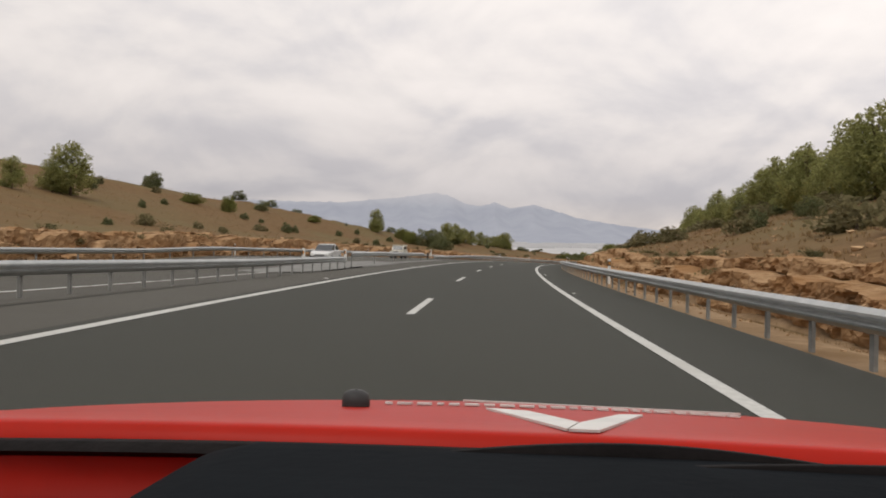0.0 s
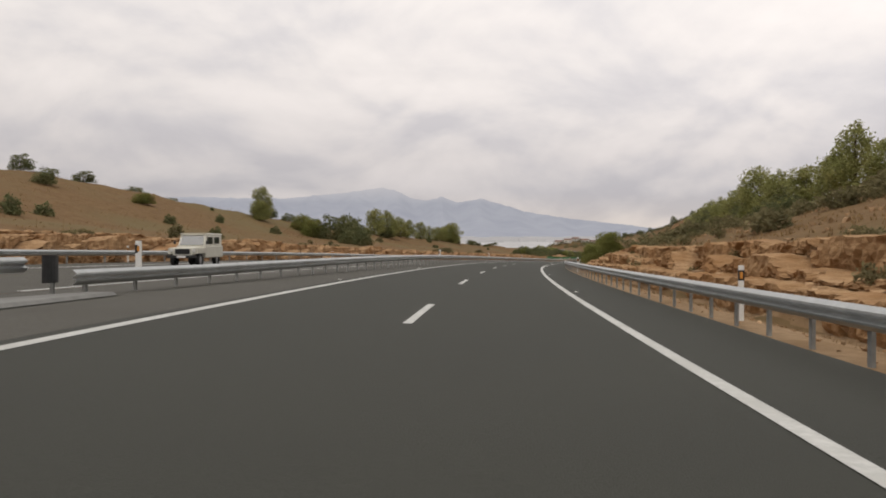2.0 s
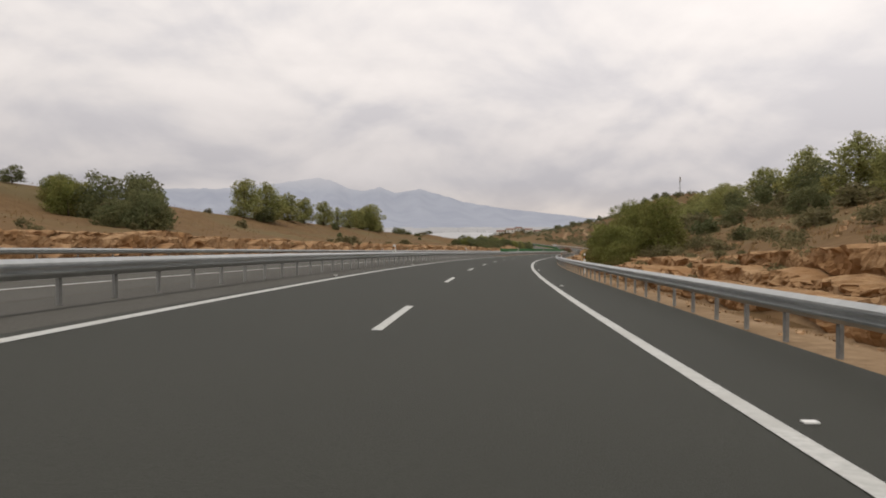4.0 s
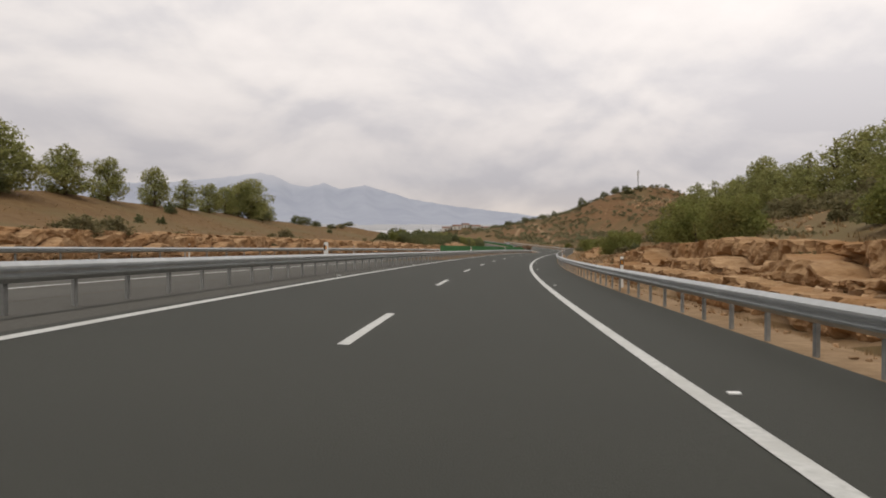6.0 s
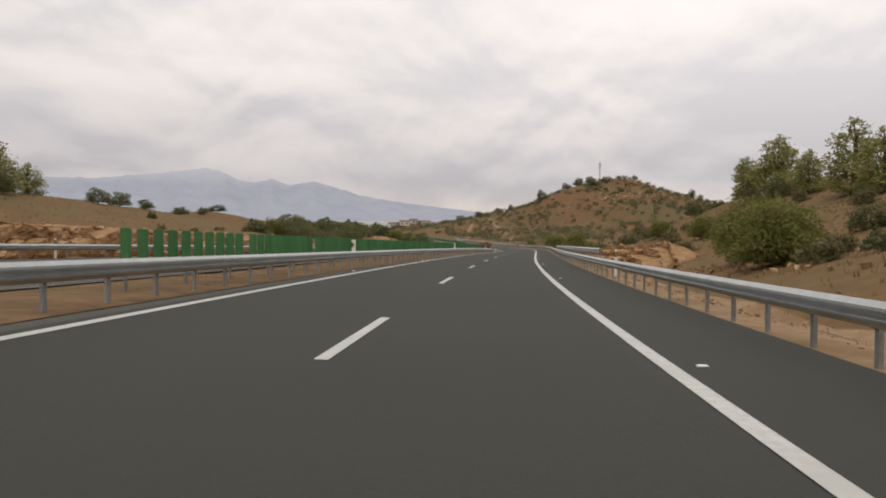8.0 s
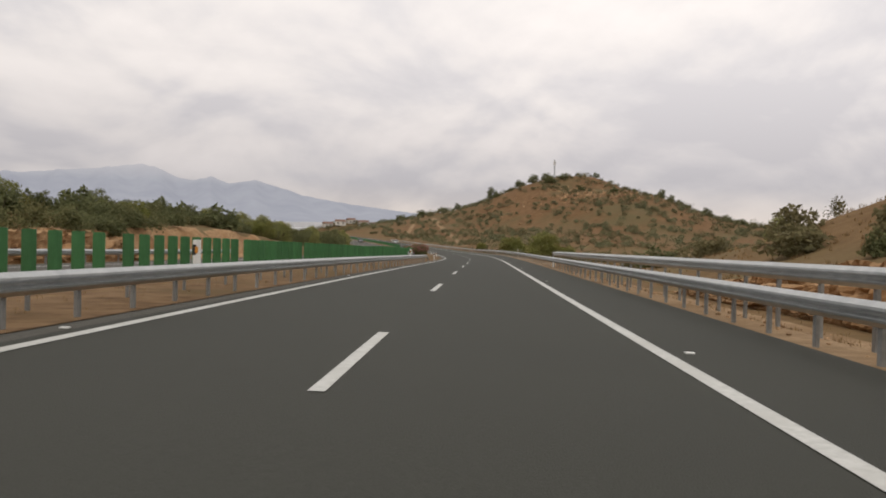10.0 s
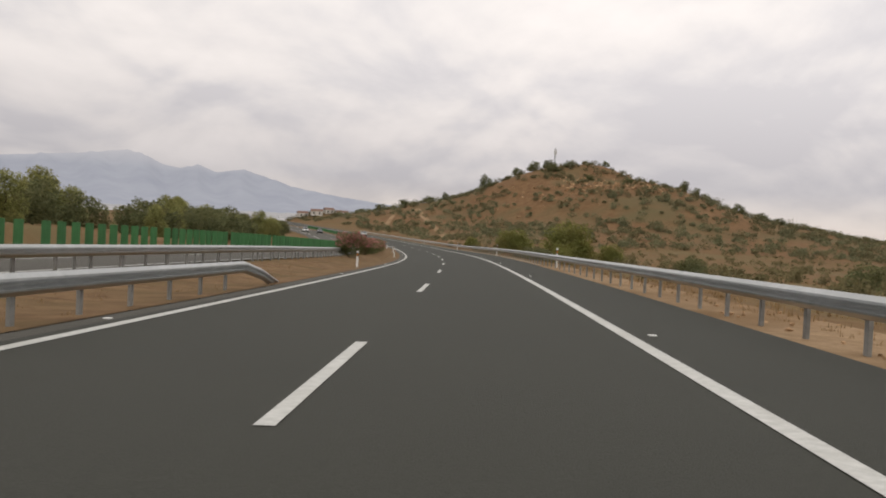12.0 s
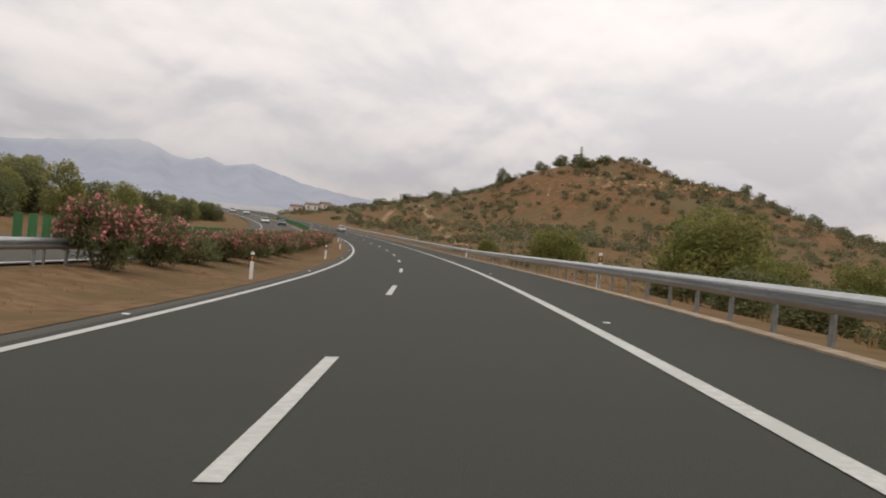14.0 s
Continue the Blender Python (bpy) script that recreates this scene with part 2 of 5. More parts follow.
def wobble(x, y, size, amp, seed=0):
    """Cheap smooth unevenness."""
    a = np.sin(x / size * 1.3 + seed) * np.cos(y / size * 1.1 + 2 * seed)
    b = np.sin(x / size * 2.9 + y / size * 1.7 + 5 + seed) * 0.5
    c = np.sin(y / size * 4.7 - x / size * 3.1 + 1.3 * seed) * 0.3
    return amp * (a + b + c) / 1.6


def bump2(x, y, cx, cy, sx, sy, turn=0.0):
    c, s = math.cos(turn), math.sin(turn)
    u, v = (x - cx) * c + (y - cy) * s, -(x - cx) * s + (y - cy) * c
    return np.exp(-0.5 * ((u / sx) ** 2 + (v / sy) ** 2))


def far_height(x, y):
    """The valley floor and the land that climbs to the mountains."""
    r = np.hypot(x - 100, y - 500)
    up = np.clip((y - 500) / np.maximum(r, 1), 0, 1)
    return -12 + (up * 40 + 4) * smooth(1300, 3900, r) + wobble(x, y, 160, 2.5) * smooth(300, 900, r)


def hill(x, y):
    """The round hill with the mast, and its shoulders."""
    flat = ((x - 265) / 43) ** 2 + ((y - 787) / 76) ** 2
    h = 14.8 * np.exp(-0.5 * flat ** 2) + 14.3 * bump2(x, y, 248, 857, 47, 57) + 13.4 * bump2(x, y, 328, 761, 54, 83) + 7.0 * bump2(x, y, 316, 879, 120, 91) + 4.8 * bump2(x, y, 234, 686, 52, 48)
    h += 14.0 * bump2(x, y, 506, 925, 151, 102) + 7.7 * bump2(x, y, 281, 821, 19, 14)
    return h + wobble(x, y, 17, 0.9, 2) * smooth(4, 14, h)


OPP_RAIL_S, OPP_RAIL_E = [-240, 250, 400, 700, 1100], [-10.9, -10.9, -9.0, -9.0, -9.0]


def opp(s):
    """Lateral place of the rail on the far side of the median."""
    return np.interp(s, OPP_RAIL_S, OPP_RAIL_E)


def height(s, e):
    """Height of the ground at (s, e), s along the road and e to its right."""
    s, e = np.broadcast_arrays(np.asarray(s, float), np.asarray(e, float))
    cf = fall(s)
    x, y = ground_xy(s, e)
    z0 = np.interp(s, GS, LZ)
    z = -np.clip(e, -6, 6) * cf
    # right hand: verge, rock cut, slope
    cut = np.interp(s, [-240, 0, 40, 70, 95, 140, 175, 200, 232, 250, 270, 310, 335, 380, 1100], [1.0, 1.2, 1.2, 1.6, 1.9, 1.8, 1.1, 0.8, 1.8, 1.9, 1.2, 0.4, 0.4, 0.0, 0.0])
    gr = np.interp(s, [-240, 325, 360, 380, 392, 405, 415, 448, 490, 1100], [0.235, 0.235, 0.28, 0.36, 0.38, 0.23, 0.13, 0.03, -0.02, 0.0])
    right = cut * (0.45 * smooth(8.2, 9.0, e + wobble(x, y, 2.2, 0.5)) + 0.55 * smooth(9.6, 11.4, e + wobble(x, y, 2.7, 0.6, 4))) + gr * 1.08 * np.clip(e - 10.8, 0, 24.4) + 0.06 * gr / 0.235 * np.clip(e - 35, 0, 60)
    right = right - 0.25 * smooth(6.6, 8.0, e) * (s < 430) - 0.7 * smooth(7, 14, e) * smooth(420, 470, s)
    # left hand: median, other carriageway, rock cut, slope
    o = opp(s)
    low = 1 - smooth(290, 400, s)
    left = low * (0.047 * np.clip(-e + o - 0.6, 0, 10) - 0.25 * smooth(6.2, 10.9, -e)) + 0.02 * np.clip(-e - 6, 0, 3) * smooth(380, 470, s) * 6
    cutl = np.interp(s, [-240, 0, 330, 400, 410, 432, 465, 500, 1100], [1.6, 1.6, 1.6, 1.6, 2.5, 2.5, 1.2, 0.6, 0.3])
    gl = np.interp(s, [-240, 0, 160, 190, 213, 270, 350, 400, 450, 560, 800, 1100], [0.2, 0.21, 0.22, 0.245, 0.277, 0.25, 0.215, 0.175, 0.13, 0.085, 0.01, 0.0])
    crest = np.interp(s, [-240, 125, 150, 182, 215, 300, 1100], [37, 36, 33, 29, 12, 10, 10])
    left = left - 0.24 * smooth(4.3, 8.5, -e) * smooth(0, 36, s) * (1 - smooth(50, 66, s))
    q = -e + (o + 10.9) - 23.0
    left = left + cutl * smooth(0, 2.4, q + wobble(x, y, 2.5, 0.6, 1)) + gl * (0.6 * np.clip(q - 2, 0, 14) + 1.25 * np.clip(q - 16, 0, crest)) + 0.3 * gl * np.clip(q - 52, 0, 40) * (crest > 30)
    rough = wobble(x, y, 9, 0.28, 3) * smooth(10, 16, np.abs(e + 5)) * (np.abs(e + 15) > 9)
    near = z0 + z + np.where(e > 0, right, left) + np.where((e > 10) | (e < -26), rough, 0)
    w = np.where(e > 0, smooth(70, 190, e), smooth(130, 300, -e)) 
    w = np.maximum(w, smooth(850, 1080, s))
    base = near * (1 - w) + far_height(x, y) * w
    return base + hill(x, y) * smooth(16, 60, e)


def at(s, e, h=0.0):
    x, y = ground_xy(s, e)
    return np.stack(np.broadcast_arrays(x, y, height(s, e) + h), -1)


# ---------------------------------------------------------------- small building tools


def mesh(name, verts, faces, mat, smooth_shade=False):
    me = bpy.data.meshes.new(name)
    me.from_pydata([tuple(map(float, v)) for v in verts], [], [tuple(map(int, f)) for f in faces])
    if mat:
        me.materials.append(mat)
    if smooth_shade:
        me.polygons.foreach_set("use_smooth", [True] * len(me.polygons))
    me.update()
    return me


def thing(name, loc, label, category, group="", kind="", turn=0.0):
    ob = new(name)
    ob.empty_display_size = 0.3
    ob.location, ob.rotation_euler = loc, (0, 0, turn)
    return tagged(ob, label, category, group, kind)


def part(name, me, parent, loc=(0, 0, 0), turn=0.0, label="", kind=""):
    ob = new(name, me)
    ob.parent = parent
    ob.location, ob.rotation_euler = loc, (0, 0, turn)
    return tagged(ob, label, kind=kind)


def from_bm(name, bm, mat, smooth_shade=False):
    me = bpy.data.meshes.new(name)
    bm.to_mesh(me)
    bm.free()
    if mat:
        me.materials.append(mat)
    if smooth_shade:
        me.polygons.foreach_set("use_smooth", [True] * len(me.polygons))
    return me


def box(bm, x0, x1, y0, y1, z0, z1, bev=0.0):
    r = bmesh.ops.create_cube(bm, size=1.0)
    for v in r["verts"]:
        v.co = ((x0 + x1) / 2 + v.co.x * (x1 - x0), (y0 + y1) / 2 + v.co.y * (y1 - y0), (z0 + z1) / 2 + v.co.z * (z1 - z0))
    if bev:
        es = list({e for v in r["verts"] for e in v.link_edges})
        bmesh.ops.bevel(bm, geom=es, offset=bev, segments=2, affect="EDGES", profile=0.6)
    return bm


def grid_faces(n, m):
    i, j = np.meshgrid(np.arange(n - 1), np.arange(m - 1), indexing="ij")
    a = i * m + j
    return np.stack([a, a + 1, a + m + 1, a + m], -1).reshape(-1, 4)


def sheet(name, ss, es, mat, h=0.0, kind="structure", label="", category="", thick=0.0):
    """A strip of the plan that follows the ground; with a thickness its edges are closed."""
    S, E = np.meshgrid(ss, es, indexing="ij")
    P = at(S, E, h)
    n, m = S.shape
    verts, faces = P.reshape(-1, 3), grid_faces(n, m)[:, ::-1]
    if thick:
        k = len(verts)
        low = verts - (0, 0, thick)
        idx = np.arange(k).reshape(n, m)
        loop = np.concatenate([idx[0, :], idx[1:, -1], idx[-1, -2::-1], idx[-2:0:-1, 0]])
        nx = np.roll(loop, -1)
        side = np.stack([loop, nx, nx + k, loop + k], -1)
        verts, faces = np.concatenate([verts, low]), np.concatenate([faces, side])
    ob = new(name, mesh(name, verts, faces, mat, True if not thick else False))
    return tagged(ob, label, category, kind=kind)


# ---------------------------------------------------------------- ground
def build_ground():
    ss = np.concatenate([np.arange(-230, -30, 10.0), np.arange(-30, 560, 2.0), np.arange(560, 1090, 6.0)])
    es = np.concatenate([np.arange(-420, -120, 15.0), np.arange(-120, -40, 4.0), np.arange(-40, -28, 1.5), np.arange(-28, -19, 0.6), np.arange(-19, -12, 3.0), np.arange(-12, -3.7, 0.7), [-3.0, 3.0, 5.9], np.arange(6.3, 14, 0.5), np.arange(14, 40, 2.0), np.arange(40, 130, 5.0), np.arange(130, 460, 8.0)])
    S, E = np.meshgrid(ss, es, indexing="ij")
    P = at(S, E, -0.03)
    under = ((E > -6.0) & (E < 6.2)) | ((E < opp(S) - 0.5) & (E > opp(S) - 11.5))
    P[..., 2] -= np.where(under, 0.06, 0)
    verts, faces = P.reshape(-1, 3), grid_faces(*S.shape)[:, ::-1]
    # the land out to the horizon, one step lower under the near ground
    az, rr = np.linspace(0, 2 * math.pi, 145)[:-1], np.array([0, 150, 300, 450, 600, 750, 900, 1050, 1250, 1500, 1800, 2200, 2700, 3200, 3700, 4200, 4700])
    A, R = np.meshgrid(az, rr, indexing="ij")
    X, Y = 100 + R * np.sin(A), 500 + R * np.cos(A)
    Z = far_height(X, Y) - np.where(R < 900, 5.0, 1.0)
    k, (n, m) = len(verts), A.shape
    far = np.stack([X, Y, Z], -1).reshape(-1, 3)
    i, j = np.meshgrid(np.arange(n), np.arange(m - 1), indexing="ij")
    f2 = np.stack([i * m + j, i * m + j + 1, ((i + 1) % n) * m + j + 1, ((i + 1) % n) * m + j], -1).reshape(-1, 4) + k
    me = mesh("ground", np.concatenate([verts, far]), np.concatenate([faces, f2]), DIRT, True)
    # rock in the cuttings, darker earth on the hill
    me.materials.append(ROCK)
    me.materials.append(HILL_EARTH)
    w = wobble(P[..., 0], P[..., 1], 3.0, 0.7, 5)
    rock = ((E > 8.2) & (E < 10.6 + w) & (S < 275)) | ((-E + opp(S) + 10.9 > 22.8) & (-E + opp(S) + 10.9 < 25.6 + w) & (S < 440))
    earth = (E > 40 + 8 * w) & (hill(P[..., 0], P[..., 1]) > 2.5 + w)
    kind = np.where(rock, 1, np.where(earth, 2, 0))[:-1, :-1].reshape(-1)
    index = np.zeros(len(me.polygons), np.int32)
    index[:len(kind)] = kind
    me.polygons.foreach_set("material_index", index)
    return tagged(new("ground", me), "dry ochre hillsides with yellowed grass beside the motorway", "ground", kind="structure")


build_ground()

ROAD_S = np.concatenate([np.arange(-200, 600, 3.0), np.arange(600, 1090, 6.0)])
sheet("road", ROAD_S, [-3.95, -1.8, 0, 1.8, 3.9, 6.0], ASPHALT, 0.0, label="dark grey asphalt motorway carriageway with two lanes", category="road", thick=0.12)
SH_S = np.arange(-200, 289, 3.0)
sheet("road_shoulder", SH_S, [-6.2, -5.0, -3.95], ASPHALT_OLD, 0.0, label="worn lighter asphalt hard strip beside the median", category="road shoulder", thick=0.1)
sheet("road_shoulder", np.arange(286, 1090, 3.0), [-4.35, -3.95], ASPHALT_OLD, 0.0, label="narrow worn asphalt strip along the earth median", category="road shoulder", thick=0.1)
S2, E2 = np.meshgrid(ROAD_S, np.array([-10.4, -8, -5.5, -3, -0.4]), indexing="ij")
tagged(new("road_opposite", mesh("road_opposite", (at(S2, E2 + opp(S2), 0.012)).reshape(-1, 3), grid_faces(*S2.shape)[:, ::-1], ASPHALT_OLD)), "grey asphalt carriageway of the opposite direction", "road", kind="structure")
S2, E2 = np.meshgrid(np.arange(46, 87, 2.0), np.array([-13.3, -11.5, -9.0, -7.4, -6.6, -6.1, -6.02]), indexing="ij")
LIP = np.array([0.022, 0.03, 0.04, 0.05, 0.07, 0.07, 0.0])
S3, E3 = np.meshgrid(np.arange(-200, 289, 3.0), np.array([-11.3, -9.6, -8.0, -6.2]), indexing="ij")
tagged(new("median", mesh("median", (at(S3, E3, 0.004)).reshape(-1, 3), grid_faces(*S3.shape)[:, ::-1], ASPHALT_OLD)), "worn grey paved median between the carriageways", "median", kind="structure")
tagged(new("median_gutter", mesh("median_gutter", (at(S2, E2, LIP)).reshape(-1, 3), grid_faces(*S2.shape)[:, ::-1], CONCRETE)), "pale concrete slab filling the gap in the median", "median", kind="structure")


def line_band(name, parent, s0, s1, e0, e1, label="", rel=None, h=0.008, mat=None):
    ss = np.linspace(s0, s1, max(2, int((s1 - s0) / 2.5) + 1))
    off = rel(ss)[:, None] if rel else 0
    S, E = np.meshgrid(ss, [e0, e1], indexing="ij")
    P = at(S, E + off, h).reshape(-1, 3)
    c = P[0].copy()
    ob = new(name, mesh(name, P - c, grid_faces(*S.shape)[:, ::-1], mat or PAINT))
    ob.location = c
    if parent:
        ob.parent = parent
    return tagged(ob, label)


tagged(line_band("edge_line", None, -150, 1080, 3.5, 3.7, rel=lambda s: np.interp(s, [12, 60, 115, 235, 270, 390, 490], [0.09, 0.03, 0.08, 0.04, 0.0, 0.03, -0.02])), "solid white painted line along the hard shoulder", "road marking", "edge lines", "structure")
tagged(line_band("edge_line", None, -150, 1080, -3.7, -3.5), "solid white painted line along the median", "road marking", "edge lines", "structure")
for s0, s1 in ((-150, 47), (92, 1080)):
    tagged(line_band("edge_line", None, s0, s1, -0.75, -0.55, rel=opp, h=0.02), "solid white painted line on the opposite carriageway", "road marking", "edge lines", "structure")
tagged(line_band("edge_line", None, -150, 1080, -8.3, -8.1, rel=opp, h=0.02), "solid white painted line on the opposite carriageway", "road marking", "edge lines", "structure")
lane_line = thing("lane_line", (0, 0, 0), "broken white painted line between the two lanes", "road marking", kind="structure")
for k in range(-6, 62):
    s = -1.78 + 17.0 * k
    line_band("dash", lane_line, s, s + 5.0, -0.075, 0.075)
opp_line = thing("lane_line", (0, 0, 0), "broken white painted line on the opposite carriageway", "road marking", kind="structure")
for k in range(-2, 50):
    s = 3 + 17.0 * k
    line_band("dash", opp_line, s, s + 5.0, -4.75, -4.6, rel=opp, h=0.02)

# thin dark lines along the paved median
for e_of, s0, s1 in ((lambda s: np.interp(s, [86, 100, 118, 200, 270, 300], [-6.2, -5.7, -5.1, -4.75, -4.48, -4.4]), 88, 284), (lambda s: -10.75 + 0 * s, 92, 284), (lambda s: -6.0 + 0 * s, 0, 86)):
    tagged(line_band("median_dark_line", None, s0, s1, -0.035, 0.035, rel=e_of, h=0.007, mat=ASPHALT), "thin dark line along the paved median", "pavement joint", "pavement joints", "structure")

# ---------------------------------------------------------------- guardrails
WAVE = [(-0.155, 0.0), (-0.088, 0.080), (-0.055, 0.084), (-0.016, 0.02), (0.016, 0.02), (0.055, 0.084), (0.088, 0.080), (0.155, 0.0)]


def beam_mesh(points, heading, side):
    """W-section steel beam swept along points; side +1 bulges to the right of the way, -1 to its left."""
    prof = [(a, b) for a, b in WAVE] + [(a, b - 0.012) for a, b in reversed(WAVE)]
    n, m = len(points), len(prof)
    verts = []
    for (x, y, z), p in zip(points, heading):
        for a, b in prof:
            verts.append((x + side * b * math.cos(p), y + side * b * math.sin(p), z + a))
    faces = [(i * m + j, i * m + (j + 1) % m, (i + 1) * m + (j + 1) % m, (i + 1) * m + j) for i in range(n - 1) for j in range(m)]
    faces += [tuple(range(m)), tuple((n - 1) * m + j for j in range(m))]
    me = mesh("beam", verts, faces, STEEL)
    return me


def post_mesh(tall):
    """C-section post with its spacer block and bolt."""
    bm = bmesh.new()
    box(bm, -0.006, 0.0, -0.06, 0.06, -0.3, tall)
    box(bm, 0.0, 0.05, -0.06, -0.054, -0.3, tall)
    box(bm, 0.0, 0.05, 0.054, 0.06, -0.3, tall)
    box(bm, -0.07, -0.006, -0.05, 0.05, tall - 0.24, tall - 0.05, 0.008)
    return from_bm("post", bm, POST)


POST_MESH = post_mesh(0.70)


TALL_POST = post_mesh(1.16)


def guardrail(s0, s1, e_of, side, label, top=0.76, gap=2.0, down_end=False, tops=None):
    """side -1: the beam faces left, towards a road on the left of it; +1: to the right. tops: (s, height) where the height changes."""
    ss = np.arange(s0, s1 + 0.01, 2.0)
    ee = np.array([e_of(s) for s in ss])
    tp = np.interp(ss, *tops) if tops else np.full(len(ss), top)
    P = at(ss, ee, tp - 0.155)
    hd = psi(ss)
    if down_end:
        P[:, 2] -= 0.62 * smooth(s1 - 3.5, s1, ss)
    base = at(ss[:1], ee[:1])[0]
    t = thing("guardrail", base, label, "guardrail", "guardrails", "structure")
    part("beam", beam_mesh(P + np.stack([side * 0.075 * np.cos(hd), side * 0.075 * np.sin(hd), 0 * hd], -1) - base, hd, side), t)
    sp = np.arange(s0 + 0.6, s1 - (3.5 if down_end else 0.2), gap)
    pp = at(sp, np.array([e_of(s) for s in sp]))
    rest = []
    order = np.argsort(np.abs(sp - 240))
    near = set(order[:300])
    for i, s in enumerate(sp):
        turn = float(psi(s)) + (math.pi if side > 0 else 0)
        if i in near:
            ob = part("post", TALL_POST if top > 1 else POST_MESH, t, pp[i] - base, turn)
            if tops:
                ob.location.z += float(np.interp(s, *tops)) - 0.76
        else:
            rest.append((pp[i] - base, turn))
    if rest:
        bm = bmesh.new()
        for loc, turn in rest:
            n0 = len(bm.verts)
            box(bm, -0.02, 0.03, -0.06, 0.06, -0.3, 0.7)
            bm.verts.ensure_lookup_table()
            bmesh.ops.transform(bm, matrix=Matrix.Translation(loc) @ Matrix.Rotation(turn, 4, "Z"), verts=bm.verts[n0:])
        part("far_posts", from_bm("far_posts", bm, POST), t, kind="stuff")
    return t


RIGHT_E = lambda s: float(np.interp(s, [-100, 340, 400, 450, 500, 560, 800], [6.06, 6.06, 6.22, 6.45, 6.55, 6.6, 6.6]))
guardrail(-40, 720, RIGHT_E, -1, "galvanised steel crash barrier along the hard shoulder", top=0.78)
guardrail(-40, 51, lambda s: -8.0, 1, "galvanised steel crash barrier ending at the median gap", top=0.77)
LEFT2 = lambda s: float(np.interp(s, [86, 92, 100, 118, 200, 270, 300, 400, 446], [-7.0, -6.5, -6.0, -5.38, -5.05, -4.8, -4.7, -4.5, -4.75]))
guardrail(86, 444, LEFT2, 1, "galvanised steel crash barrier along the median with a lowered end", down_end=True, tops=([86, 92, 100, 110, 120, 135, 290, 330, 450], [0.52, 0.52, 0.58, 0.66, 0.71, 0.755, 0.755, 0.73, 0.72]))
guardrail(52, 87.5, lambda s: -8.0, 1, "weathered steel crash barrier closing the median gap", top=0.83, gap=8.0, tops=([52, 56, 66, 88], [1.04, 0.99, 0.83, 0.83]))
guardrail(424, 640, lambda s: float(opp(s)), 1, "weathered steel crash barrier on the far side of the median", top=0.72)
guardrail(-40, 420, lambda s: float(opp(s)) - 10.6, 1, "weathered steel crash barrier below the rock cutting", top=0.72, gap=4.0)
guardrail(326, 417, lambda s: 6.95, -1, "second steel crash barrier raised behind the first", top=1.2, down_end=True)

# ---------------------------------------------------------------- delineator posts


def delineator(s, e, tall, label, group="delineator posts", foot=-0.1, half=0.06):
    p = at(s, e)
    t = thing("delineator_post", p, label, "delineator", group, turn=float(psi(s)))
    bm = bmesh.new()
    box(bm, -half, half, -0.02, 0.02, foot, tall, 0.012)
    part("post", from_bm("post", bm, WHITE), t)
    bm = bmesh.new()
    box(bm, -half - 0.003, half + 0.003 if foot < 0 else -0.01, -0.024, 0.024, tall - 0.32, tall - 0.1, 0.004)
    part("band", from_bm("band", bm, BLACK), t, label="black band")
    bm = bmesh.new()
    box(bm, -0.03, 0.03, -0.03, 0.03, tall - 0.28, tall - 0.14, 0.004)
    part("reflector", from_bm("reflector", bm, AMBER), t, label="amber reflector")
    return t


for s, e in ((-10, 6.55), (39.9, 6.55), (88, 6.55), (139, 6.55), (190, 6.55), (241.6, 6.55), (316, 6.6), (414.7, 6.85), (468.5, 6.8), (516.1, 6.9), (566, 6.9), (615, 6.9)):
    delineator(s, e, 1.16, "white plastic delineator post with an amber reflector behind the crash barrier")
for s, e in ((40.6, -8.0), (50.6, -8.0), (91.5, -8.0), (144.6, -5.3), (192.6, -5.1), (242.6, -4.95), (315.3, -4.72), (366, -4.65), (419, -4.65)):
    delineator(s, e, 1.22, "white delineator plate fixed on top of the median crash barrier", foot=0.5, half=0.085)
# dark curled plate on the end of the barrier past the gap
p = at(86.5, -7.6)
t = thing("barrier_terminal", p, "dark striped end plate on the crash barrier at the median gap", "barrier end", turn=float(psi(86.5)))
curl = [(0.16 * math.sin(a) - 0.05, -0.30 * math.cos(a) - 0.1) for a in np.linspace(0.2, 2.9, 9)]
part("plate", mesh("plate", [(x * k, y * k, z) for z in (0.28, 0.84) for k in (1.0, 0.93) for x, y in curl], [f for i in range(8) for f in ((i, i + 1, i + 19, i + 18), (i + 10, i + 9, i + 27, i + 28), (i + 18, i + 19, i + 28, i + 27))], BLACK), t)
bm = bmesh.new()
box(bm, -0.04, 0.04, -0.05, 0.01, -0.2, 0.5, 0.006)
part("post", from_bm("post", bm, POST), t)
for s, e in ((467.6, -5.0), (515.9, -4.95), (545, -5.0), (575, -5.0), (610, -5.0)):
    delineator(s, e, 0.95, "slim white delineator post on the dry earth median")
for s in (20, 70, 120, 170, 220, 270, 320, 370):
    delineator(s, float(opp(s)) - 10.9, 1.0, "small white delineator post below the rock cutting")

# ---------------------------------------------------------------- green glare screen


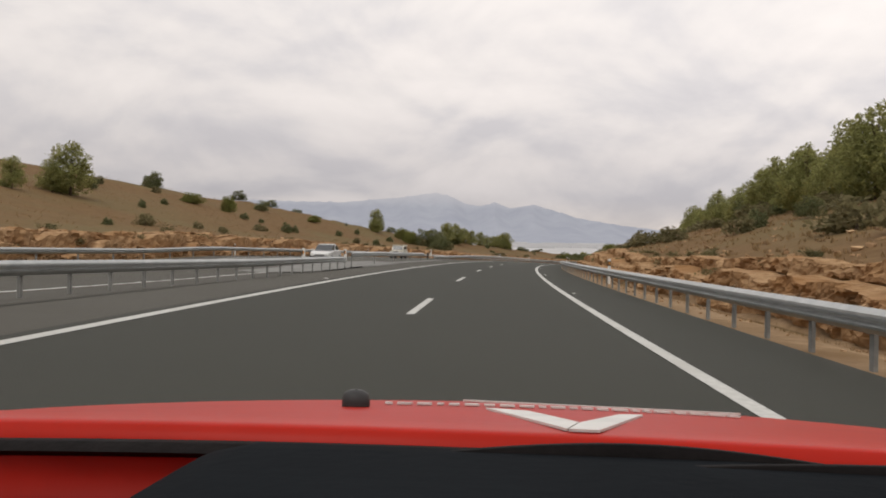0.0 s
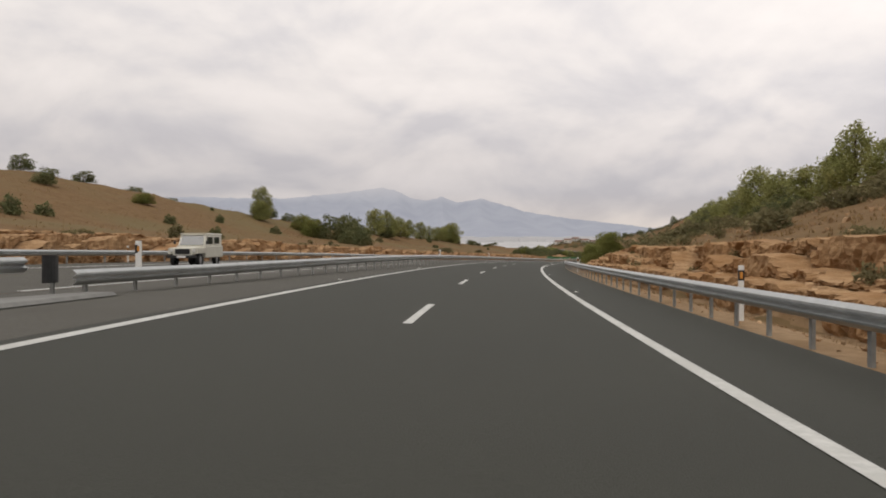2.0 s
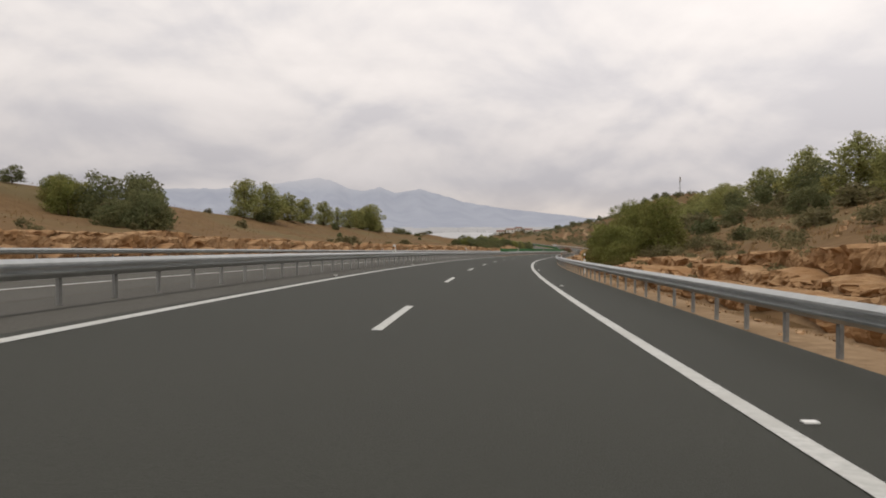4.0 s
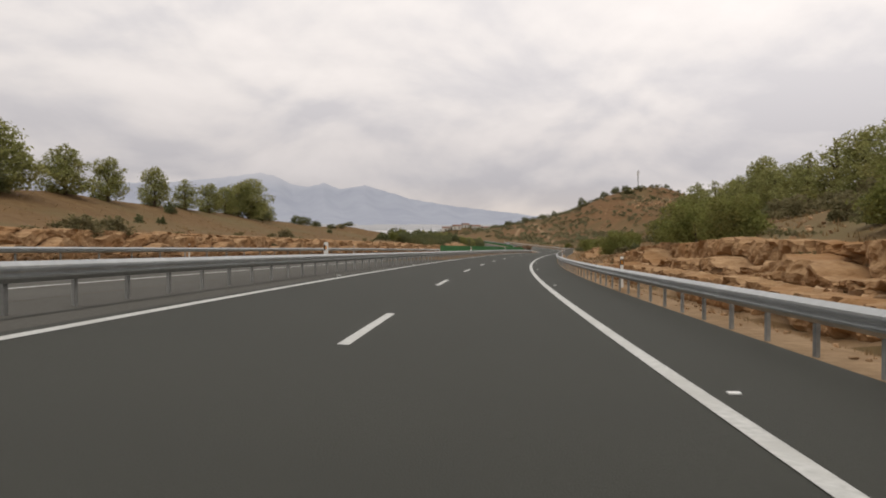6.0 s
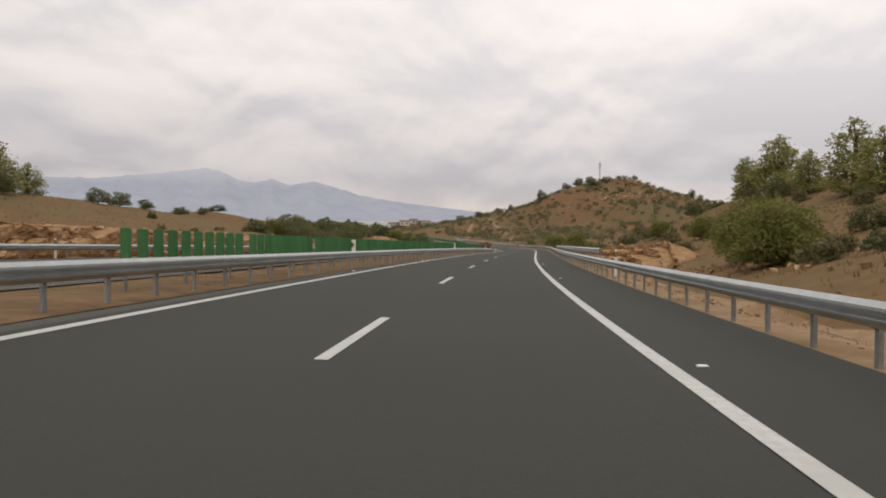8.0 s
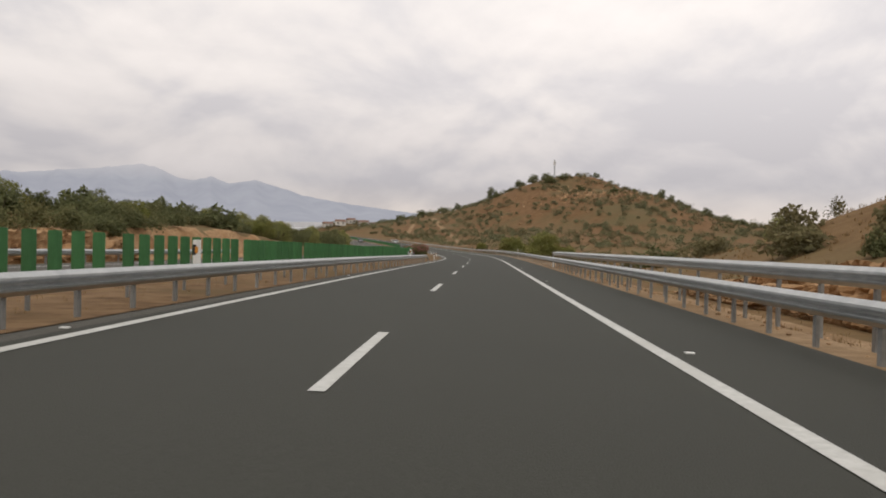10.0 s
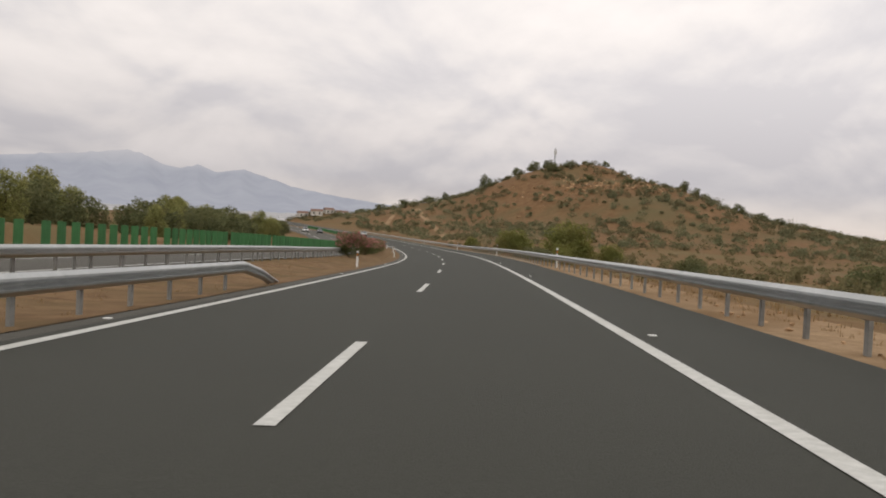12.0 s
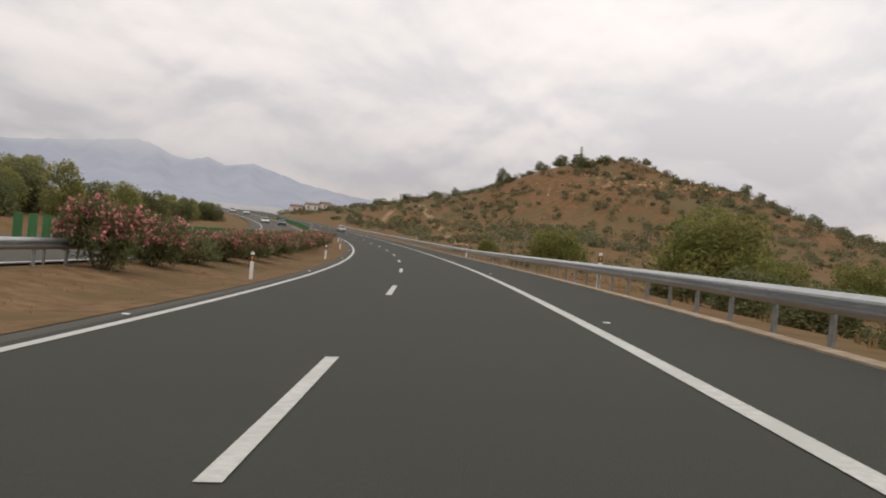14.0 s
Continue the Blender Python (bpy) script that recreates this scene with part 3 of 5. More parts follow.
def panel_mesh():
    """A curved upright plastic blade with a rounded top."""
    pts = [(-0.11, 0.025), (-0.06, -0.004), (0, -0.015), (0.06, -0.004), (0.11, 0.025)]
    verts, n = [], len(pts)
    rows = [0.52, 1.27, 1.318, 1.33]
    pinch = [1.0, 1.0, 0.985, 0.93]
    for z, k in zip(rows, pinch):
        for x, y in pts:
            verts.append((x * k, y, z - 0.008 * abs(x) / 0.11))
        for x, y in pts:
            verts.append((x * k, y + 0.03, z - 0.008 * abs(x) / 0.11))
    m = 2 * n
    loop = list(range(n)) + list(range(2 * n - 1, n - 1, -1))
    faces = []
    for r in range(len(rows) - 1):
        for a, b in zip(loop, loop[1:] + loop[:1]):
            faces.append((r * m + a, r * m + b, (r + 1) * m + b, (r + 1) * m + a))
    faces.append(tuple((len(rows) - 1) * m + a for a in loop))
    return mesh("blade", verts, faces, GREEN)


BLADE = panel_mesh()
_bm = bmesh.new()
box(_bm, -0.03, 0.03, -2.13, 2.13, 0.50, 0.55)
box(_bm, -0.03, 0.03, -0.03, 0.03, -0.1, 0.50)
SUPPORT = from_bm("support", _bm, POST)


def glare_screen(s0, s1, e_of, label, step=0.82):
    base = at(s0, e_of(s0))
    t = thing("glare_screen", base, label, "glare screen", "glare screens")
    for k in range(int((s1 - s0) / (step + 0.05))):
        s = s0 + k * step + k // 10 * 0.5
        p = at(s, e_of(s), -0.03)
        if k % 4 == 0:
            part("support", SUPPORT, t, p - base, float(psi(s)))
        part("blade", BLADE, t, p - base, float(psi(s)) + radians(random.uniform(-4, 4) + 12))
    return t


glare_screen(295.5, 429, lambda s: -5.75, "row of green plastic glare blades in the median")
glare_screen(430, 570, lambda s: float(opp(s)) - 0.35, "row of green plastic glare blades behind the crash barrier")
glare_screen(600, 740, lambda s: float(opp(s)) - 0.35, "distant row of green plastic glare blades")

# ---------------------------------------------------------------- distance


def plan(x, y):
    """(s, e) of a place on the map."""
    c = np.stack([LX, LY], -1)
    k = int(((c - (x, y)) ** 2).sum(1).argmin())
    p = _psi[k]
    dx, dy = x - LX[k], y - LY[k]
    return float(GS[k] - dx * math.sin(p) + dy * math.cos(p)), float(dx * math.cos(p) + dy * math.sin(p))


def land(x, y, h=0.0):
    s, e = plan(x, y)
    if -230 < s < 1080 and -400 < e < 440:
        return float(height(s, e)) + h
    return float(far_height(np.array(x), np.array(y))) - 1 + h


def haze_glow_mat(name, c1, c2, glow):
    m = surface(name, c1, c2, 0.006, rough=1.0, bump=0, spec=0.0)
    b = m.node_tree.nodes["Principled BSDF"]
    # flat emission paints the haze of distance over the surface
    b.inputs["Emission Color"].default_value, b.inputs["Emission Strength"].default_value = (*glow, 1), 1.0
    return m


# bluish glow stands in for the air between here and the range
MOUNTAIN = haze_glow_mat("mountain_haze_glow", (0.12, 0.125, 0.145), (0.17, 0.175, 0.19), (0.215, 0.222, 0.255))


def paint_cloud_fade(m, z0, z1, cloud):
    """Paints the cloud base into the range: upwards its glow turns cloud-coloured, its base black."""
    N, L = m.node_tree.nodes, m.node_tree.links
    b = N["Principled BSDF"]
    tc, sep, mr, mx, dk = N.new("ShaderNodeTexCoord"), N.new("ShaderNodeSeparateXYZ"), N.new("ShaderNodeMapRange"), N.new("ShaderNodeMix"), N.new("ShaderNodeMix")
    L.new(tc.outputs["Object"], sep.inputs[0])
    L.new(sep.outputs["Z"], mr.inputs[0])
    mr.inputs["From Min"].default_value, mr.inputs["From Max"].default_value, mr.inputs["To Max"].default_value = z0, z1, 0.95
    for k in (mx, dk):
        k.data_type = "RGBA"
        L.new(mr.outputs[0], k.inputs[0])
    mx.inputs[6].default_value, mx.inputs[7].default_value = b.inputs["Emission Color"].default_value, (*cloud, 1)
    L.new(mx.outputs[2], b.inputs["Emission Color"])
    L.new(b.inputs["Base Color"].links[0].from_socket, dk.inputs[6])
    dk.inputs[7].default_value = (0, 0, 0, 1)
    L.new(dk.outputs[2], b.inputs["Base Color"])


paint_cloud_fade(MOUNTAIN, 215, 330, (0.56, 0.54, 0.555))
# pale emission paints haze over the plain and its greenhouses
PLAIN = haze_glow_mat("plain_haze_glow", (0.20, 0.19, 0.18), (0.32, 0.31, 0.30), (0.24, 0.235, 0.24))


def build_mountains():
    """A long range with painted haze: a shoulder fading to cloud colour, two small peaks and a slope running down to
    the right.
    """
    az = np.concatenate([np.arange(-75, -12, 0.5), np.arange(-12, 18, 0.12), np.arange(18, 60.01, 0.5)])
    rr = np.array([2900, 3150, 3400, 3600, 3800, 4000, 4200, 4400, 4520, 4640, 4760])
    lift = np.array([0.0, 0.10, 0.19, 0.27, 0.38, 0.52, 0.70, 0.92, 1.0, 0.9, 0.7])
    crest = np.interp(az, [-75, -40, -22, -10.5, -7.5, -5.2, -3.7, -2.5, -1.6, -0.6, 0.1, 0.4, 0.75, 1.5, 2.3, 3.15, 4.4, 6.1, 8, 10, 13.8, 18, 26, 60], [2.6, 3.0, 3.0, 3.05, 3.32, 3.62, 3.87, 3.55, 3.12, 2.98, 3.12, 3.27, 3.1, 2.85, 2.96, 3.1, 2.76, 2.27, 1.92, 1.64, 1.2, 0.75, 0.35, 0.3])
    A, R = np.meshgrid(np.radians(az), rr, indexing="ij")
    jag = wobble(A * 4000, R, 130, 0.03) + wobble(A * 4000, R, 37, 0.025, 4) + wobble(A * 4000, R, 15, 0.015, 2)
    el = crest[:, None] * (lift * (1 + 0)) + jag * lift
    el = el * (1 + 0.10 * np.sin(np.degrees(A) * 2.3 + R / 300) * (lift < 0.95) * (lift > 0))
    X, Y = 40 + R * np.sin(A), 220 + R * np.cos(A)
    Z = -2 + np.tan(np.radians(el)) * R + 6
    Z[:, 0] = -30
    P = np.stack([X, Y, Z], -1).reshape(-1, 3)
    tagged(new("mountains", mesh("mountains", P, grid_faces(*A.shape), MOUNTAIN, True)), "blue-grey mountain range with painted haze, fading into cloud colour", "mountain", kind="structure")
    # pale plain of plastic greenhouses at the foot, lightened by the haze emission
    rng = random.Random(4)
    verts, faces = [], []
    for _ in range(260):
        a, r = radians(rng.uniform(-7, 13)), rng.uniform(2450, 3150)
        w, d, h = rng.uniform(30, 110), rng.uniform(20, 60), rng.uniform(4, 9)
        x, y = 40 + r * math.sin(a), 220 + r * math.cos(a)
        z = max(-2 + math.tan(radians(np.interp(r, [2450, 3150], [0.22, 0.46]))) * r, -20)
        k = len(verts)
        for dz in (-9, h):
            for u, v in ((-w, -d), (w, -d), (w, d), (-w, d)):
                verts.append((x + u / 2, y + v / 2, z + dz))
        faces += [(k + 4, k + 5, k + 6, k + 7), (k, k + 1, k + 5, k + 4), (k + 1, k + 2, k + 6, k + 5), (k + 3, k, k + 4, k + 7)]
    tagged(new("greenhouses", mesh("greenhouses", verts, faces, PLAIN)), "pale plastic greenhouses far off on the plain, with painted haze glow", "greenhouse", kind="stuff")
    # gentle apron that carries them
    az = np.arange(-30, 30.01, 1.0)
    rr = np.array([1500, 1800, 2100, 2450, 2800, 3150, 3400])
    A, R = np.meshgrid(np.radians(az), rr, indexing="ij")
    el = np.interp(R, [1500, 2100, 2450, 3150, 3400], [-0.6, -0.05, 0.18, 0.40, 0.5])
    P = np.stack([40 + R * np.sin(A), 220 + R * np.cos(A), -2 + np.tan(np.radians(el)) * R + wobble(A * 2000, R, 90, 1.5)], -1).reshape(-1, 3)
    tagged(new("plain", mesh("plain", P, grid_faces(*A.shape), PLAIN, True)), "pale plain with painted haze rising to the mountains", "plain", kind="structure")


build_mountains()

# ---------------------------------------------------------------- plants


def leaves(rng, pts, size, slim=0.45, droop=0.0):
    """Small four-cornered leaf tufts at pts, each turned its own way."""
    n = len(pts)
    a, b = rng.normal(size=(n, 3)), rng.normal(size=(n, 3))
    a[:, 2] = a[:, 2] * 0.8 + droop
    a /= np.linalg.norm(a, axis=1, keepdims=True)
    b -= a * (a * b).sum(1, keepdims=True)
    b /= np.linalg.norm(b, axis=1, keepdims=True)
    k = size * rng.uniform(0.6, 1.3, (n, 1))
    A, B = a * k, b * k * slim
    V = np.stack([pts - A, pts + B * 0.8, pts + A, pts - B], 1).reshape(-1, 3)
    return V, np.arange(4 * n).reshape(n, 4)


def lobe_points(rng, lobes, n):
    """Points thrown over lobes (x, y, z, rx, rz), denser towards their skins."""
    w = np.array([l[3] * l[3] * l[4] for l in lobes]) ** 0.7
    which = rng.choice(len(lobes), n, p=w / w.sum())
    L = np.array(lobes)[which]
    d = rng.normal(size=(n, 3))
    d /= np.linalg.norm(d, axis=1, keepdims=True)
    r = rng.uniform(0.3, 1.0, (n, 1)) ** 0.4 * rng.uniform(0.75, 1.3, (n, 1))
    return L[:, :3] + d * r * np.stack([L[:, 3], L[:, 3], L[:, 4]], -1)


def limb(verts, faces, a, b, ra, rb, n=6):
    a, b = Vector(a), Vector(b)
    q = (b - a).to_track_quat("Z", "Y")
    k = len(verts)
    for c, r in ((a, ra), (b, rb)):
        for i in range(n):
            t = 2 * math.pi * i / n
            verts.append(c + q @ Vector((r * math.cos(t), r * math.sin(t), 0)))
    for i in range(n):
        faces.append((k + i, k + (i + 1) % n, k + n + (i + 1) % n, k + n + i))
    faces.append(tuple(k + n + i for i in range(n)))


def tree_meshes(seed, tall, wide, style, mat, n, size):
    """Trunk and crown meshes. style: cone (young pine), dome (umbrella-like or round tree), bush (to the ground)."""
    rng = np.random.default_rng(seed)
    lobes = []
    count = {"cone": 40, "dome": 34, "bush": 24}[style]
    low = {"cone": 0.03, "dome": 0.04, "bush": 0.08}[style]
    for i in range(count):
        f = low + (1 - low) * ((i + 0.5) / count) ** 1.25 * 0.97
        if style == "bush":
            f = 0.10 + 0.74 * ((i + 0.5) / count) ** 1.5
        if style == "cone":
            u = (f - low) / (1 - low)
            R = wide / 2 * max(0.06, math.sin(math.pi * (0.2 + 0.8 * u) ** 0.8)) ** 0.9 * 1.05
        elif style == "dome":
            u = (f - low) / (1 - low)
            R = wide / 2 * math.sqrt(max(0.03, 1 - (2 * u - 0.80) ** 2 / 1.30)) * 0.9
        else:
            R = wide / 2 * math.sqrt(max(0.02, 1 - f ** 2)) * 0.92
        t = rng.uniform(0, 2 * math.pi)
        q = R * (rng.uniform(0.3, 0.85) if style != "bush" else rng.uniform(0.45, 0.85))
        r = ((0.07 * wide + 0.36 * R) if style == "cone" else (0.12 * wide + 0.26 * R)) * rng.uniform(0.6, 1.15) * 0.86
        lobes.append((q * math.cos(t), q * math.sin(t), f * tall, r, r * rng.uniform(0.6, 0.9)))
    lobes.append((0, 0, tall * (0.52 if style != "bush" else 0.35), wide * 0.34, tall * 0.36))
    pts = lobe_points(rng, lobes, n)
    pts[:, 2] = np.maximum(pts[:, 2], 0.06 * tall * rng.uniform(0.3, 1.0, n))
    V, F = leaves(rng, pts, size, 0.5 if style == "bush" else 0.42, droop=0.35)
    crown = mesh("crown", V, F, mat)
    # one tapering, slightly bent trunk; the limbs of trees are pieces of their own
    h = tall * (0.75 if style == "cone" else 0.5)
    r0 = 0.022 * tall + 0.03
    lean = rng.normal(size=2) * 0.03 * tall
    spine = [(lean[0] * f * f, lean[1] * f * f, -0.3 + (h + 0.3) * f) for f in (0, 0.25, 0.5, 0.75, 1)]
    n = 7
    tv = [(x + r * math.cos(2 * math.pi * i / n), y + r * math.sin(2 * math.pi * i / n), z) for (x, y, z), r in zip(spine, (r0 * 1.25, r0, r0 * 0.8, r0 * 0.55, r0 * 0.25)) for i in range(n)]
    tf = [(k * n + i, k * n + (i + 1) % n, (k + 1) * n + (i + 1) % n, (k + 1) * n + i) for k in range(4) for i in range(n)] + [tuple(4 * n + i for i in range(n))]
    limbs = []
    for l in lobes[::3] if style != "bush" else ():
        z = min(max(0.12 * tall, l[2] * 0.62), h * 0.95)
        f = (z + 0.3) / (h + 0.3)
        lv, lf = [], []
        limb(lv, lf, (lean[0] * f * f, lean[1] * f * f, z), l[:3], r0 * 0.35, r0 * 0.12, 5)
        limbs.append(mesh("limb", lv, lf, BARK))
    return mesh("trunk", tv, tf, BARK), crown, limbs


SPECIES = {}


def species(key, name, label, category, group, *build):
    SPECIES[key] = dict(name=name, label=label, category=category, group=group, meshes=tree_meshes(*build), first=None, tall=build[1])


species("pine_a", "pine_tree", "young Aleppo pine with a ragged green crown on the dry slope", "pine tree", "pines on the slopes", 1, 6.0, 4.2, "cone", PINE, 5600, 0.16)
species("pine_b", "pine_tree", "rounded Aleppo pine with dense olive-green needles on the slope", "pine tree", "pines on the slopes", 2, 6.0, 5.0, "dome", PINE, 6000, 0.16)
species("pine_c", "pine_tree", "slender pine with open branches on the dry slope", "pine tree", "pines on the slopes", 3, 7.0, 3.6, "cone", PINE, 3800, 0.155)
species("pine_d", "pine_tree", "broad pine with several tops on the dry slope", "pine tree", "pines on the slopes", 7, 6.5, 6.2, "dome", PINE, 7600, 0.165)
species("oak", "evergreen_oak", "dark round evergreen oak standing on the dry hillside", "tree", "oaks on the slopes", 4, 3.5, 4.0, "bush", OAK, 3000, 0.135)
species("bush", "bush", "dark green shrub growing in dry grass", "bush", "shrubs on the slopes", 5, 1.3, 1.7, "bush", OAK, 650, 0.13)
species("scrub", "bush", "grey-green dry shrub growing among stones", "bush", "shrubs on the slopes", 6, 1.0, 1.7, "bush", OLIVE, 600, 0.12)
species("broom", "broom_bush", "large bright green broom bush beside the road", "bush", "broom bushes", 8, 3.6, 5.4, "bush", BROOM, 8500, 0.12)
species("broom_b", "broom_bush", "tall feathery green broom bush beside the road", "bush", "broom bushes", 9, 5.5, 5.2, "bush", BROOM, 13000, 0.10)


def plant(key, x, y, tall, wide=1.0):
    sp = SPECIES[key]
    k = tall / sp["tall"]
    m = pose(x, y, land(x, y, -0.06 * k), 0, 0, random.uniform(0, 360)) @ Matrix.Diagonal((k * wide, k * wide, k, 1))
    if sp["first"] is None:
        t = thing(sp["name"], (0, 0, 0), sp["label"], sp["category"], sp["group"])
        part("trunk", sp["meshes"][0], t)
        part("crown", sp["meshes"][1], t)
        for l in sp["meshes"][2]:
            part("limb", l, t)
        t.matrix_basis = m
        sp["first"] = t
        return t
    t = copy_thing(sp["first"], pose(0, 0, 0))
    t.matrix_basis = m
    return t


def plant_se(key, s, e, tall, wide=1.0):
    x, y = ground_xy(s, e)
    return plant(key, float(x), float(y), tall, wide)


WIDTH = {"pine_a": 4.2 / 6.0, "pine_b": 5.0 / 6.0, "pine_c": 3.6 / 7.0, "pine_d": 6.2 / 6.5, "oak": 4.0 / 3.5, "bush": 1.7 / 1.3, "scrub": 1.7, "broom": 5.4 / 3.6, "broom_b": 5.2 / 5.5}


def stand(rows):
    """Plants at (kind, s, e, height, width)."""
    for key, s, e, tall, wide in rows:
        plant_se(key, s, e, tall, (1.12 if key[:4] == "pine" else 1.0) * wide / (tall * WIDTH[key]))


# left hand slope: the near end
stand((("pine_b", 82, -50.4, 3.2, 2.8), ("pine_b", 92.6, -50.6, 6.0, 5.2), ("pine_b", 90.5, -51.5, 3.6, 3.6), ("oak", 109, -58, 1.7, 2.7), ("oak", 145, -69.5, 3.5, 4.4), ("oak", 147, -71, 2.6, 3.0), ("bush", 103.8, -47.8, 1.1, 1.2), ("bush", 121.8, -54.3, 1.0, 1.4), ("broom", 137, -57.4, 1.9, 4.5), ("broom", 142.4, -53.4, 3.0, 3.3), ("oak", 178.6, -69, 2.5, 3.6), ("oak", 170.4, -59.5, 2.5, 4.0), ("bush", 139, -49, 1.1, 1.9), ("bush", 136.2, -40.2, 1.8, 2.1), ("bush", 142.3, -41.2, 1.3, 1.9), ("broom", 180, -51.8, 1.6, 3.8)))
# its middle, with the dark thicket above the cutting
stand((("bush", 167.5, -41.4, 1.2, 1.8), ("pine_b", 212.6, -47.8, 5.7, 4.2), ("pine_b", 210.6, -47.4, 3.4, 3.6), ("oak", 188.5, -66, 2.0, 3.7), ("oak", 199, -64, 1.5, 3.4), ("oak", 207, -62, 1.5, 3.0), ("bush", 198.3, -39.7, 1.3, 2.0), ("oak", 222, -50, 2.0, 2.8), ("oak", 228, -49, 1.8, 3.0), ("oak", 208, -28.6, 3.8, 4.6), ("oak", 212, -30.5, 4.9, 5.2), ("oak", 216, -33, 5.4, 5.4), ("oak", 220, -34.6, 5.6, 5.2), ("oak", 213.5, -35.5, 4.9, 5.0), ("broom", 217, -40, 3.2, 4.6), ("broom", 218.5, -43, 3.0, 4.8), ("broom", 213, -38.4, 3.4, 4.4), ("oak", 204.5, -29.6, 2.6, 3.6)))
# the pines on its crest and the low growth past them
stand((("pine_b", 277.5, -47.5, 6.4, 6.0), ("pine_a", 284.5, -46.5, 7.3, 6.0), ("oak", 281, -45.5, 3.0, 4.4), ("pine_a", 296, -47, 5.7, 5.0), ("pine_b", 304.6, -47, 5.1, 4.5), ("pine_b", 316, -47, 5.1, 4.3), ("pine_c", 325.5, -47.3, 4.4, 4.4), ("pine_b", 333, -47, 4.4, 4.2), ("pine_b", 340, -47.5, 4.2, 4.4), ("pine_d", 347.3, -46.6, 6.6, 7.6), ("pine_b", 345, -47.5, 5.4, 5.4), ("oak", 354.5, -47, 2.6, 3.2), ("pine_c", 358, -49, 4.4, 4.2), ("pine_c", 364, -50, 3.6, 3.6), ("oak", 373, -47, 1.9, 3.0), ("oak", 379, -47.4, 1.9, 3.2), ("oak", 385, -47, 1.3, 2.6), ("oak", 396, -47, 1.2, 2.6)))
stand((("bush", 313, -43.4, 1.6, 2.0), ("scrub", 262, -25.6, 1.2, 3.0), ("scrub", 266, -25.4, 1.3, 2.6), ("oak", 410, -47, 1.2, 3.0), ("oak", 430, -62, 1.8, 4.0), ("oak", 446, -64, 2.0, 4.6), ("oak", 455, -66, 2.4, 4.0), ("bush", 372, -40, 0.9, 1.2), ("bush", 300, -38, 0.9, 1.2)))
# trees behind the opposite carriageway, past the cutting
rt = random.Random(11)
for i in range(110):
    s = 436 + 2.4 * i + rt.uniform(-1.5, 1.5)
    e = -rt.uniform(25.5, 36)
    if s > 560 and rt.random() < 0.45:
        continue
    plant_se(rt.choice(("pine_b", "pine_d", "oak", "oak", "oak", "oak")), s, e, rt.uniform(2.4, 3.9) * (0.6 if s < 462 else 1.0) + 0.03 * (-e - 25) + (0.5 if 480 < s < 560 else 0), rt.uniform(0.95, 1.35))
for i in range(46):
    plant_se(rt.choice(("oak", "oak", "bush", "broom")), rt.uniform(384, 450), -rt.uniform(24.5, 36), rt.uniform(1.2, 2.6), rt.uniform(0.9, 1.4))
for s, e, h in ((611, -48, 5.6), (623, -50, 6.0), (598, -46, 5.2), (586, -44, 5.0), (570, -42, 5.0)):
    plant_se("pine_d", s, e, h)
# right hand ridge: a close row of pines
stand((("pine_b", 66, 31, 7.4, 5.4), ("pine_a", 70, 30, 7.8, 5.2), ("pine_b", 74, 29.6, 6.8, 5.4), ("pine_d", 79, 30, 5.2, 6.0), ("pine_a", 83, 31, 5.6, 4.6), ("pine_a", 89, 30, 7.0, 5.0), ("pine_b", 94, 31, 6.2, 5.2), ("pine_a", 102, 30.3, 6.7, 5.2), ("pine_b", 107, 30, 5.4, 5.0), ("pine_b", 112, 31, 4.6, 5.0), ("oak", 117, 30, 3.0, 4.6), ("pine_a", 121, 30.2, 5.4, 4.6), ("oak", 126, 31, 3.6, 4.4), ("pine_b", 132, 31, 4.2, 4.4), ("pine_b", 138, 30, 3.9, 4.4), ("pine_a", 147, 30.5, 6.9, 4.6), ("pine_b", 152, 30.5, 4.4, 4.4)))
stand((("pine_b", 160, 30, 4.2, 5.0), ("oak", 165, 30, 3.2, 4.6), ("pine_a", 171, 30, 5.6, 4.2), ("pine_b", 176, 30.5, 4.8, 5.0), ("pine_d", 181, 30, 6.8, 6.2), ("oak", 187, 29.5, 4.0, 5.0), ("pine_a", 195, 30, 6.0, 5.0), ("pine_b", 203, 30, 4.6, 5.2), ("pine_a", 212, 30, 5.6, 4.6), ("oak", 218, 29, 4.2, 5.0), ("pine_a", 226, 30, 5.6, 4.4), ("oak", 234, 29, 3.4, 5.0), ("pine_b", 243, 30, 4.2, 5.0), ("oak", 254, 29, 3.4, 5.0), ("pine_b", 266, 31, 4.4, 5.0)))
stand((("pine_d", 274, 31, 5.4, 6.4), ("pine_b", 283, 31, 5.7, 5.6), ("pine_c", 290.5, 31, 6.0, 5.0), ("pine_c", 299, 31, 6.0, 4.6), ("pine_b", 306, 31.5, 5.4, 5.4), ("pine_b", 313, 31, 5.4, 5.2), ("pine_d", 320, 31, 7.2, 6.2), ("pine_b", 326, 32, 5.6, 5.2), ("pine_a", 333.5, 31, 6.3, 5.0), ("pine_b", 340, 31.5, 5.6, 5.2), ("pine_c", 349.5, 31, 5.4, 4.6), ("pine_c", 356, 31, 6.8, 5.0), ("pine_a", 368.5, 31, 4.7, 3.4), ("pine_a", 379.5, 31, 6.8, 5.2), ("pine_a", 387.5, 29.5, 5.2, 4.2), ("oak", 374, 30, 2.6, 3.4)))
